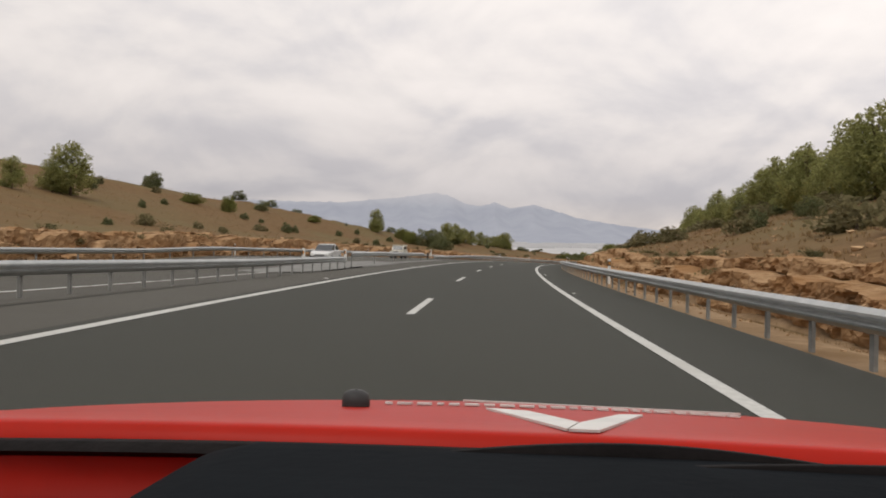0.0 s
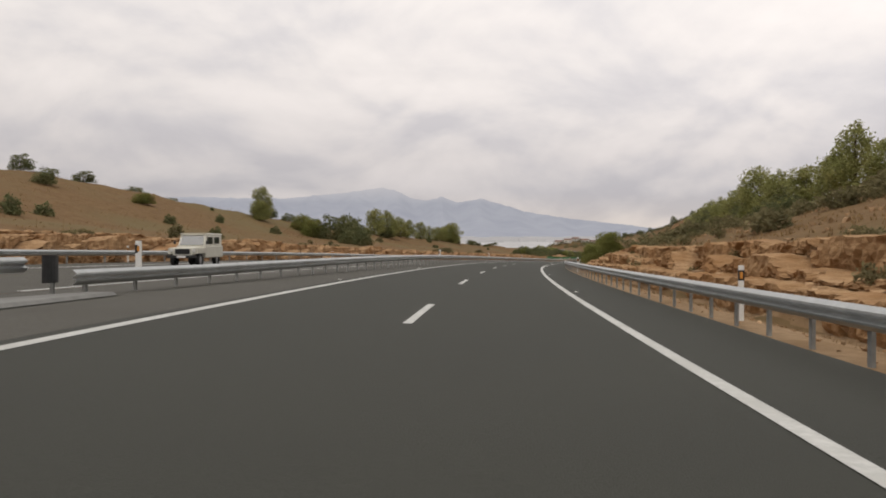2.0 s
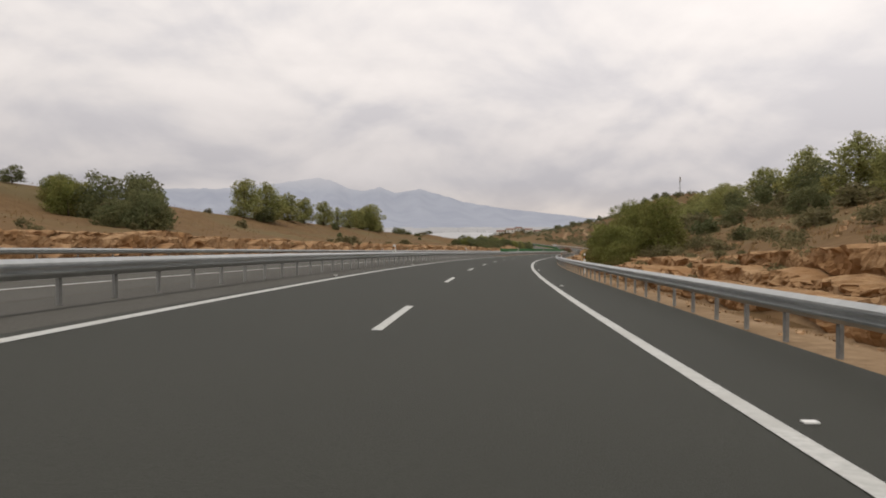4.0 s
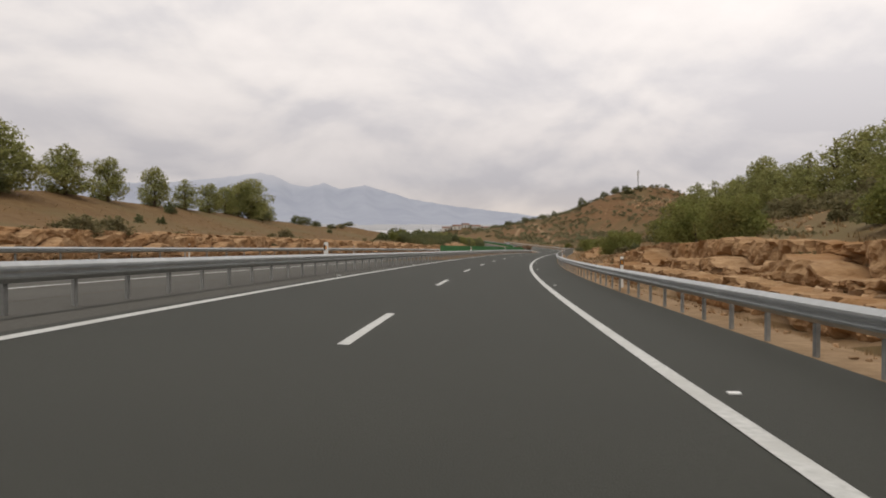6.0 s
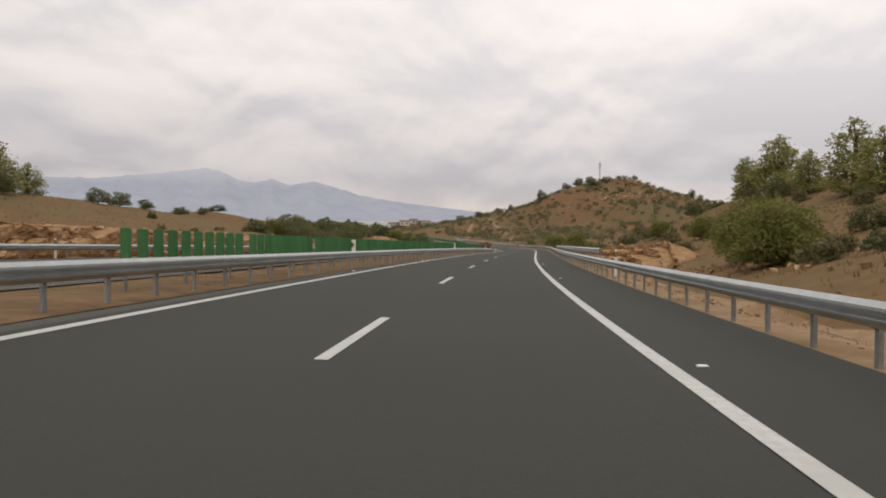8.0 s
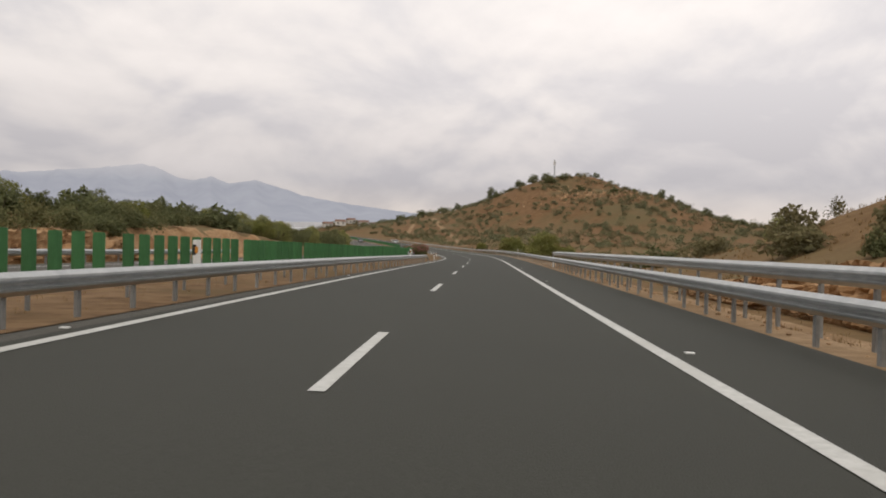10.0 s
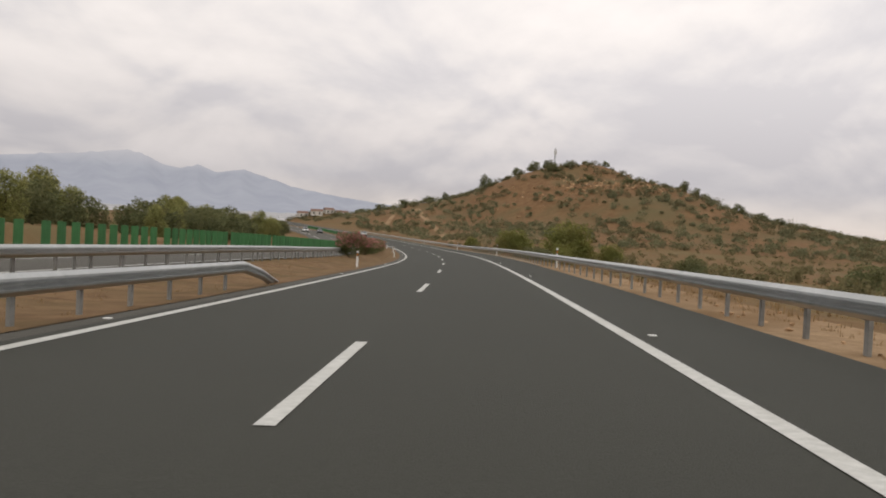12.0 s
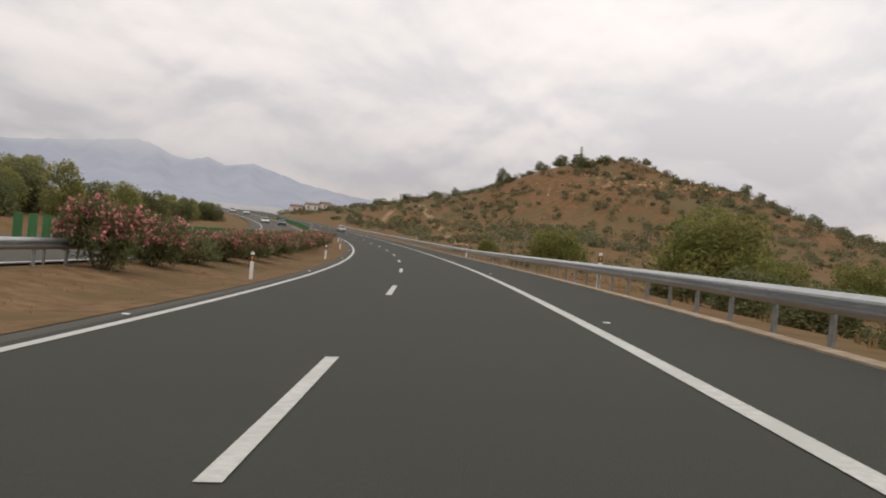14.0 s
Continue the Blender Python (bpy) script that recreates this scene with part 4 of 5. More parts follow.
# shrubs and brooms below the ridge
stand((("oak", 60, 22, 1.6, 2.2), ("oak", 150, 24, 1.8, 2.8), ("oak", 166, 22, 1.6, 2.6), ("oak", 205, 24, 2.4, 3.4), ("oak", 216, 21, 2.0, 3.0), ("broom_b", 207, 11.6, 4.8, 4.2), ("broom_b", 212.2, 11.2, 4.4, 3.8), ("broom_b", 201, 12.5, 4.6, 4.4), ("broom", 215, 11.2, 2.6, 3.2), ("broom_b", 204, 9.8, 3.4, 3.8), ("broom_b", 209, 9.7, 3.6, 3.8), ("broom_b", 213.5, 9.8, 3.0, 3.4), ("broom", 199.5, 9.6, 1.9, 3.0), ("broom", 226, 13, 1.9, 2.8), ("broom", 233, 13.5, 1.9, 3.4), ("broom", 247, 12, 2.1, 3.4), ("broom", 252.5, 11.6, 2.2, 3.6), ("broom", 258.6, 12.2, 2.5, 4.2), ("oak", 264, 14, 2.2, 3.4)))
stand((("broom", 315, 13.4, 2.8, 4.6), ("broom", 319.4, 13.8, 3.0, 5.2), ("oak", 298, 17, 2.2, 4.2), ("oak", 303, 18, 2.0, 2.8), ("oak", 321.1, 19.2, 1.4, 2.3), ("broom", 334, 16, 2.2, 3.4), ("broom", 352, 18, 2.0, 3.6), ("broom", 371, 17, 1.8, 3.2), ("oak", 392, 24, 2.2, 3.0), ("oak", 416, 36, 3.2, 4.0), ("oak", 424, 34, 3.2, 4.0), ("oak", 428, 31, 2.6, 3.0), ("pine_b", 435, 31, 3.8, 3.4), ("oak", 448, 46, 3.4, 4.6)))
# big shrubs on the flat behind the barrier
stand((("broom", 541, 20, 6.2, 9.6), ("broom", 602, 25, 5.2, 10), ("broom", 520, 15, 2.6, 3.2), ("broom", 530, 24, 3.0, 4.5), ("oak", 480, 18, 1.8, 2.5), ("oak", 462, 22, 1.8, 2.7), ("broom", 566, 30, 3.0, 4.5), ("oak", 498, 24, 2.2, 3.0), ("broom", 640, 24, 3.0, 4.5), ("broom", 505, 12.5, 2.0, 3.0), ("oak", 496, 9.2, 1.3, 2.6), ("oak", 500.5, 9.6, 1.5, 2.8), ("oak", 505, 9.4, 1.2, 2.4), ("oak", 510, 10, 1.5, 2.8), ("oak", 516, 9.8, 1.2, 2.6)))
# single trees on the hill and beyond
for k, x, y, h, w in (("oak", 227, 844, 8.0, 0.85), ("oak", 210, 862, 4.6, 0.9), ("oak", 243, 839, 5.0, 1.2), ("oak", 249, 831, 6.0, 1.2), ("oak", 255, 825, 4.2, 1.5), ("oak", 262, 815, 3.6, 1.6), ("oak", 252, 812, 4.5, 1.5), ("oak", 285, 819, 3.4, 1.2), ("oak", 288, 776, 2.6, 1.0), ("oak", 295, 758, 5.8, 0.9), ("oak", 297, 751, 4.6, 0.9), ("oak", 308, 734, 4.8, 1.1), ("oak", 316, 728, 3.8, 1.6), ("oak", 322, 725, 3.4, 1.8), ("oak", 300, 748, 3.0, 1.6),
    ("oak", 225, 830, 3.0, 1.4), ("oak", 200, 860, 3.6, 1.8), ("oak", 190, 875, 4.2, 2.0), ("oak", 180, 890, 4.2, 2.0), ("oak", 170, 900, 3.6, 2.0), ("oak", 160, 915, 3.6, 2.0), ("oak", 275, 775, 3.0, 1.6), ("oak", 262, 790, 3.4, 1.4), ("oak", 236, 1420, 14, 1.0)):
    plant(k, x, y, h, w)

rs = random.Random(21)
for _ in range(45):
    s, e = rs.uniform(30, 420), -rs.uniform(27, 76)
    if rs.random() < 0.6 or s > 300:
        plant_se("bush" if rs.random() < 0.5 else "scrub", s, e, rs.uniform(0.5, 1.3), rs.uniform(0.8, 1.3))
for _ in range(110):
    s, e = rs.uniform(30, 420), rs.uniform(13, 34)
    plant_se(rs.choice(("bush", "scrub", "scrub")), s, e, rs.uniform(0.5, 1.3) + 0.02 * e, rs.uniform(0.9, 1.6))


def strew(name, places, points, leaf, mat, label, seed):
    """Many low shrubs in one mesh; places holds (s, e, height, width)."""
    rng = np.random.default_rng(seed)
    P = []
    for s, e, h, w in places:
        k = 5
        c = rng.normal(size=(k, 3)) * (w * 0.24, w * 0.24, h * 0.12) + (0, 0, h * 0.42)
        q = rng.normal(size=(points, 3))
        q /= np.linalg.norm(q, axis=1, keepdims=True)
        q = q * rng.uniform(0.3, 1.1, (points, 1)) * (w * 0.27, w * 0.27, h * 0.42) + c[rng.integers(0, k, points)]
        q[:, 2] = np.maximum(q[:, 2], 0.03)
        P.append(q + at(s, e))
    V, F = leaves(rng, np.concatenate(P), leaf, 0.5, 0.2)
    tagged(new(name, mesh(name, V, F, mat)), label, "scrub", kind="stuff")


U = rs.uniform
strew("ledge_scrub", [(U(20, 270), U(9.3, 12.5), U(0.25, 0.65), U(0.6, 1.5)) for _ in range(90)], 260, 0.07, OLIVE, "low dry shrubs along the rock ledges", 1)
strew("ledge_scrub", [(U(20, 400), -U(23.5, 29), U(0.3, 0.8), U(0.6, 1.6)) for _ in range(40)], 260, 0.08, OLIVE, "low dry shrubs along the far rock ledges", 2)
strew("slope_scrub", [(U(120, 215), U(11.5, 26), U(0.5, 1.1), U(1.2, 2.6)) for _ in range(70)], 420, 0.09, OLIVE, "grey-green shrubs spread over the slope above the cutting", 3)
strew("slope_scrub", [(U(385, 640), U(11.5, 45), U(0.6, 1.6), U(1.0, 2.4)) for _ in range(130)], 420, 0.09, OLIVE, "brown-green shrubs on the flat beside the motorway", 4)
strew("bank_scrub", [(U(372, 409), -U(22.6, 26), U(1.0, 2.0), U(1.4, 2.8)) for _ in range(34)] + [(U(408, 446), -U(23.5, 27.5), U(0.9, 1.7), U(1.2, 2.4)) for _ in range(22)], 600, 0.11, OAK, "dark shrubs covering the bank across the motorway", 5)


def oleander(s, e, tall, seed):
    """A rounded oleander: leafy stems and heads of pink flowers near the skin."""
    rng = np.random.default_rng(seed)
    wide = tall * (1.4 if tall > 2.3 else 1.15 if tall > 1.7 else 2.4)
    lobes = []
    for i in range(20):
        t, q = rng.uniform(0, 2 * math.pi), wide * rng.uniform(0.12, 0.36)
        f = rng.uniform(0.22, 0.84)
        lobes.append((q * math.cos(t), q * math.sin(t), tall * f, wide * rng.uniform(0.12, 0.19), tall * rng.uniform(0.12, 0.19)))
    lobes.append((0, 0, tall * 0.45, wide * 0.36, tall * 0.42))
    pts = lobe_points(rng, lobes, int(2300 + 1100 * wide))
    pts[:, 2] = np.maximum(pts[:, 2], 0.05)
    V, F = leaves(rng, pts, 0.10, 0.26, 0.5)
    x, y = map(float, ground_xy(s, e))
    t = thing("oleander", (x, y, land(x, y, -0.03)), "oleander shrub with pink flowers in the earth median", "bush", "oleanders in the median", turn=rng.uniform(0, 6))
    part("foliage", mesh("foliage", V, F, OLEANDER), t)
    heads = lobe_points(rng, lobes[:-1], int((300 if tall > 1.7 else 190) * wide))
    heads = heads[heads[:, 2] > 0.42 * tall]
    petals = np.repeat(heads, 5, 0) + rng.normal(size=(len(heads) * 5, 3)) * 0.05
    V, F = leaves(rng, petals, 0.045, 0.9)
    part("blossom", mesh("blossom", V, F, PINK), t, label="clusters of pink blossom")
    for l in lobes[::3]:
        tv, tf = [], []
        limb(tv, tf, (l[0] * 0.15, l[1] * 0.15, -0.1), l[:3], 0.03, 0.012, 5)
        part("stem", mesh("stem", tv, tf, BARK), t)
    return t


for i, (s, e, h) in enumerate(((492, -8.0, 2.4), (511, -8.2, 2.2), (515.5, -8.2, 1.9), (520, -8.1, 1.3), (525, -8.1, 1.4), (530, -8.0, 1.5), (535, -8.1, 1.45), (540, -7.9, 1.5), (545, -8.0, 1.55), (550, -7.9, 1.5), (555, -7.8, 1.6), (561, -7.8, 1.6), (567, -7.6, 1.6), (573, -7.6, 1.65), (580, -7.5, 1.65), (588, -7.4, 1.65))):
    oleander(s, e, h, 30 + i)

# ---------------------------------------------------------------- stones of the cuttings


def stone_mesh(seed):
    rng = np.random.default_rng(seed)
    bm = bmesh.new()
    p = rng.uniform(-1, 1, (16, 3)) * (0.5, 0.42, 0.36)
    p = np.sign(p) * np.abs(p) ** 0.8
    for v in p:
        bm.verts.new(v)
    r = bmesh.ops.convex_hull(bm, input=bm.verts[:])
    bmesh.ops.delete(bm, geom=[g for g in r["geom_interior"] if isinstance(g, bmesh.types.BMVert)], context="VERTS")
    return from_bm("stone", bm, STONE)


def blocks(p, q, size, seed):
    """A value for each irregular block of a broken rock face."""
    u, v = p / size, q / size
    iu, iv = np.floor(u), np.floor(v)
    best, second, val = np.full(u.shape, 9.0), np.full(u.shape, 9.0), np.zeros(u.shape)
    for du in (-1, 0, 1):
        for dv in (-1, 0, 1):
            cu, cv = iu + du, iv + dv
            h = np.sin(cu * 127.1 + cv * 311.7 + seed * 17.3) * 43758.5453
            g = np.sin(cu * 269.5 + cv * 183.3 + seed * 7.1) * 24634.6345
            r, k = h - np.floor(h), g - np.floor(g)
            d = (cu + r - u) ** 2 + (cv + k - v) ** 2
            val = np.where(d < best, np.modf(r * 7.7 + k * 3.1)[0], val)
            second = np.minimum(second, np.maximum(best, d))
            best = np.minimum(best, d)
    return val, smooth(0.0, 0.09, np.sqrt(second) - np.sqrt(best))


def rock_strip(name, ss, foot, deep, side, label, seed, rise=lambda s: 0 * s):
    """A cutting broken into three rough ledges of jointed blocks; foot gives the lateral place of the first riser, rise what stands above the slope."""
    rows = [r for k in range(3) for r in [(k, u, 0.0) for u in np.linspace(0, 1, 7)] + [(k, 1.0, w) for w in (0.25, 0.5, 0.75)]] + [(2, 1.0, 1.0)]
    K, U, W = (np.array(c, float)[None, :] for c in zip(*rows))
    S = ss[:, None] + 0 * K
    swing = wobble(S + 40 * K, 17 * K, 3.1, 0.28, seed) + wobble(S, 31 * K, 0.9, 0.12, seed + 1)
    e0 = foot(S) + side * (np.clip(K * deep / 3 + swing * (K > 0), 0, None))
    e1 = foot(S) + side * np.clip((K + 1) * deep / 3 + wobble(S + 40 * (K + 1), 17 * (K + 1), 3.1, 0.28, seed) + wobble(S, 31 * (K + 1), 0.9, 0.12, seed + 1), 0, None)
    up, sunk = np.maximum(rise(S), 0), np.minimum(rise(S), 0)
    z0, z1 = height(S, e0) + up * K / 3 + sunk, height(S, e1) + up * ((K + 1) / 3 - W * (K == 2)) + sunk
    a, crack = blocks(S * 0.8, U * 0.9 + 3.3 * K, 0.62, seed)
    b, fine = blocks(S, U * 0.9 + 2.1 * K + W * 0.5, 0.26, seed + 3)
    top = 0.16 * (blocks(S * 0.8, 5.0 * K + 0 * U, 0.62, seed + 7)[0] - 0.35)
    out = (0.30 * a * (0.15 + 0.85 * crack) + 0.10 * b * fine) * (1 - W) * (0.4 + 0.6 * smooth(0, 0.2, U))
    E = e0 + (e1 - e0) * W - side * out
    Z = z0 + (z1 - z0) * U + top * U * (1 - W) + 0.07 * b * fine * np.minimum(W, 1 - W) * 3 - 0.12 * ((K == 0) & (U == 0)) - 0.15 * ((K == 2) & (W == 1.0))
    x, y = ground_xy(S, E)
    f = grid_faces(*S.shape)
    tagged(new(name, mesh(name, np.stack([x, y, Z], -1).reshape(-1, 3), f[:, ::-1] if side > 0 else f, ROCK)), label, "rock face", kind="structure")


rock_strip("rock_ledges", np.arange(2, 276, 0.11), lambda s: 8.3 + 0 * s, 3.3, 1, "ochre rock face broken into jointed ledges beside the hard shoulder", 1)
rock_strip("rock_ledges", np.arange(10, 404, 0.2), lambda s: opp(s) - 12.0, 3.2, -1, "ochre rock face broken into jointed ledges across the motorway", 2)
rock_strip("rock_ledges", np.arange(327, 392, 0.13), lambda s: 10.0 - 0.016 * (s - 327), 3.2, 1, "ochre rock outcrop with broken ledges beyond the broom bush", 5, lambda s: 1.4 * smooth(327, 334, s) * smooth(392, 366, s) - 0.7)


STONES = [stone_mesh(40 + i) for i in range(8)]
cutting = thing("rock_face", tuple(at(100, 8.5)), "ochre rock cutting with broken ledges beside the hard shoulder", "rock face", kind="structure")
rq = random.Random(5)
base = Vector(cutting.location)
for i in range(300):
    s = rq.uniform(8, 268) if rq.random() < 0.93 else rq.uniform(312, 345)
    e = rq.uniform(8.4, 9.4) if rq.random() < 0.55 else rq.uniform(9.9, 11.6)
    k = rq.uniform(0.15, 0.42)
    if 196 < s < 226 and rq.random() < 0.8:
        continue
    ob = part("stone", rq.choice(STONES), cutting, Vector(at(s, e, rq.uniform(-0.2, 0.05) * k)) - base, rq.uniform(0, 6.3))
    ob.scale = (k * rq.uniform(0.8, 1.7), k * rq.uniform(0.8, 1.7), k * rq.uniform(0.45, 0.9))


def rubble(name, n, place, sizes, label, seed):
    """Many small stones in one mesh."""
    rng = np.random.default_rng(seed)
    V, F, k = [], [], 0
    data = []
    for me in STONES:
        data.append((np.array([v.co[:] for v in me.vertices]), [tuple(p.vertices) for p in me.polygons]))
    for i in range(n):
        s, e = place(rng)
        v, f = data[i % len(data)]
        a = rng.uniform(0, 6.28)
        c, sn = math.cos(a), math.sin(a)
        z = rng.uniform(*sizes) ** 1.0
        q = v * z * rng.uniform(0.7, 1.3, 3)
        q = np.stack([q[:, 0] * c - q[:, 1] * sn, q[:, 0] * sn + q[:, 1] * c, q[:, 2]], -1)
        V.append(q + at(s, e, 0.05 * z))
        F += [tuple(j + k for j in t) for t in f]
        k += len(v)
    return tagged(new(name, mesh(name, np.concatenate(V), F, RUBBLE)), label, "stones", kind="stuff")


rubble("rock_rubble", 2200, lambda g: (g.uniform(0, 275), 8.4 + g.uniform(0, 1) ** 1.2 * 3.2), (0.08, 0.38), "broken ochre stones along the cutting", 1)
rubble("rock_rubble", 3400, lambda g: (g.uniform(0, 400), -22.6 - abs(g.normal()) * 1.3), (0.12, 0.5), "broken ochre stones below the dry slope", 2)
rubble("rock_rubble", 1300, lambda g: (g.uniform(0, 330), 9 + 14 * g.uniform(0, 1) ** 1.6), (0.06, 0.34), "scattered stones on the dry slope", 3)
rubble("verge_pebbles", 1500, lambda g: (g.uniform(0, 440), g.uniform(6.3, 8.4)), (0.03, 0.12), "small stones on the sandy verge", 4)
rubble("rock_rubble", 420, lambda g: plan(g.normal() * 24 + 270, g.normal() * 16 + 768), (0.6, 2.0), "rock outcrops below the hill top", 6)

# ---------------------------------------------------------------- verge, kerb, studs
sheet("verge", np.arange(-60, 474, 2.0), [6.0, 6.7, 7.3, 7.9, 8.4], SAND, 0.0, label="sandy verge behind the crash barrier", category="verge")
sheet("kerb", np.arange(472, 720, 3.0), [6.0, 6.36], KERB, 0.03, label="pale concrete kerb under the crash barrier", category="kerb", thick=0.14)
sheet("median", np.arange(286, 760, 2.0), [-8.6, -7.6, -6.8, -6.0, -5.2, -4.35], SAND_DRY, 0.012, label="dry earth median with yellow grass", category="median")

bm = bmesh.new()
box(bm, -0.06, 0.06, -0.05, 0.05, 0.0, 0.018, 0.006)
STUD = from_bm("road_stud", bm, WHITE)
for e in (4.0, -4.05):
    for k in range(-1, 28):
        s = 27.6 + 23.68 * k
        ob = new("road_stud", STUD)
        ob.location, ob.rotation_euler = at(s, e, 0.003), (0, 0, float(psi(s)))
        tagged(ob, "small white reflective road stud on the asphalt", "road stud", "road studs")


def grass(n, place, tall, label, seed, width=0.03):
    rng = np.random.default_rng(seed)
    se = np.array([place(rng) for _ in range(n)])
    root = at(se[:, 0], se[:, 1], -0.02)
    V, F = [], []
    for b in range(5):
        a = rng.uniform(0, 6.28, n)
        off = rng.normal(size=(n, 2)) * 0.06
        h = rng.uniform(0.5, 1.2, n) * tall
        d = np.stack([np.cos(a), np.sin(a)], -1)
        p = root.copy()
        p[:, :2] += off
        side = np.stack([-d[:, 1], d[:, 0], 0 * a], -1) * width
        tip = p + np.stack([d[:, 0] * h * 0.4, d[:, 1] * h * 0.4, h], -1)
        k = len(V) * 3 * n
        V.append(np.stack([p - side, p + side, tip], 1).reshape(-1, 3))
    V = np.concatenate(V)
    F = np.arange(len(V)).reshape(-1, 3)
    return tagged(new("dry_grass", mesh("dry_grass", V, F, GRASS)), label, "grass", kind="stuff")


grass(3000, lambda g: (g.uniform(0, 450), 7.2 + abs(g.normal()) * 0.9), 0.11, "dry yellow grass on the verge", 1, 0.01)
grass(9000, lambda g: (g.uniform(0, 430), g.uniform(10.5, 36)), 0.2, "dry yellow grass on the slope above the road", 2, 0.03)
grass(6000, lambda g: (g.uniform(20, 430), -g.uniform(25, 75)), 0.2, "dry yellow grass on the wide slope", 3, 0.02)
grass(2600, lambda g: (g.uniform(296, 620), -4.7 - 3.9 * g.uniform(0, 1) ** 0.6), 0.09, "dry grass on the earth median", 4, 0.012)
grass(5000, lambda g: (g.uniform(420, 640), g.uniform(7.6, 40)), 0.22, "dry grass below the hill", 5, 0.02)


def clumps(name, n, area, keep, sizes, leaf, points, mat, label, seed):
    """Rounded leafy clumps strewn over an area of the map."""
    rng = np.random.default_rng(seed)
    P, left = [], n
    while left:
        x, y = rng.uniform(*area[0]), rng.uniform(*area[1])
        s, e = plan(x, y)
        if not keep(rng, x, y, s, e):
            continue
        r = rng.uniform(*sizes) * (1.35 if rng.random() < 0.15 else 1)
        q = rng.normal(size=(points, 3))
        q /= np.linalg.norm(q, axis=1, keepdims=True)
        q = q * rng.uniform(0.35, 1.1, (points, 1)) * (r, r, r * 0.85) * rng.uniform(0.8, 1.2, 3)
        q[:, 2] = q[:, 2] * 0.75 + r * 0.5
        P.append(q + (x, y, float(height(s, e))))
        left -= 1
    V, F = leaves(rng, np.concatenate(P), leaf, 0.6)
    tagged(new(name, mesh(name, V, F, mat)), label, "scrub", kind="stuff")


def hilly(x, y):
    return float(hill(np.array(x), np.array(y)))


def on_hill(rng, x, y, s, e):
    h = hilly(x, y)
    top = 1.0 * float(smooth(18, 28, h)) + 1.3 * float(smooth(275, 305, x))
    return e > 26 and h > 2.0 and wobble(x, y, 13, 1.0, 7) + wobble(x, y, 31, 0.7, 2) + top > rng.uniform(-0.6, 1.2)


def olive_slope(rng, x, y, s, e):
    return e > 24 and 1.5 < hilly(x, y) < 26


def below_hill(rng, x, y, s, e):
    return 30 < e < 320 and 395 < s < 760 and hilly(x, y) < 6 and wobble(x, y, 16, 1.0, 3) > rng.uniform(-1.2, 0.8)


clumps("hill_scrub", 2000, ((140, 430), (610, 960)), on_hill, (0.9, 2.3), 0.33, 85, SCRUB, "dense grey-green scrub over the round hill", 9)
clumps("olive_grove", 560, ((150, 330), (620, 900)), olive_slope, (1.1, 2.1), 0.3, 100, OLIVE_GREY, "rounded grey-green olive trees dotted over the red hillside", 12)
clumps("low_scrub", 2200, ((60, 470), (370, 820)), below_hill, (0.4, 1.2), 0.2, 45, OLIVE, "low brown-green scrub on the flat below the hill", 13)


def track(points, width, label):
    c = np.array(points, float)
    t = np.linspace(0, len(c) - 1, 40)
    x, y = np.interp(t, range(len(c)), c[:, 0]), np.interp(t, range(len(c)), c[:, 1])
    d = np.stack([np.gradient(x), np.gradient(y)], -1)
    d /= np.linalg.norm(d, axis=1, keepdims=True)
    V = []
    for i in range(len(t)):
        for k in (-0.5, -0.17, 0.17, 0.5):
            px, py = x[i] - d[i, 1] * k * width, y[i] + d[i, 0] * k * width
            V.append((px, py, land(px, py, 0.12)))
    tagged(new("dirt_track", mesh("dirt_track", V, grid_faces(40, 4), SAND)), label, "track", "dirt tracks", "structure")


track([(155, 662), (160.5, 686), (170, 728), (176, 762), (181, 793), (188, 838)], 2.8, "pale dirt track climbing the hill")
track([(152, 748), (157, 770), (163, 797), (174, 829), (183, 852)], 2.4, "narrow pale dirt track on the hill")

# ---------------------------------------------------------------- mast and buildings


def mast(x, y, top):
    z0 = land(x, y)
    H = top - z0
    t = thing("lattice_mast", (x, y, z0), "thin grey lattice radio mast behind the hill top", "mast")
    tv, tf = [], []
    legs = [(1.1 * math.cos(a), 1.1 * math.sin(a)) for a in (0.3, 2.4, 4.5)]
    for a in legs:
        limb(tv, tf, (a[0], a[1], -0.5), (a[0] * 0.4, a[1] * 0.4, H), 0.14, 0.09)
    part("lattice", mesh("lattice", tv, tf, POST), t)
    tv, tf = [], []
    n = 14
    for i in range(n):
        f0, f1 = i / n, (i + 1) / n
        for j in range(3):
            a, b = legs[j], legs[(j + 1) % 3]
            k0, k1 = 1 - 0.6 * f0, 1 - 0.6 * f1
            limb(tv, tf, (a[0] * k0, a[1] * k0, H * f0), (b[0] * k1, b[1] * k1, H * f1), 0.06, 0.06, 4)
    part("bracing", mesh("bracing", tv, tf, POST), t)
    bm = bmesh.new()
    for a in (0, 2.1, 4.2):
        box(bm, 0.75 * math.cos(a) - 0.25, 0.75 * math.cos(a) + 0.25, 0.75 * math.sin(a) - 0.25, 0.75 * math.sin(a) + 0.25, H - 5, H - 1.5, 0.05)
    part("antenna_panel", from_bm("antenna_panel", bm, WHITE), t, label="pale panel antennas")


mast(329.9, 990.8, 60.5)


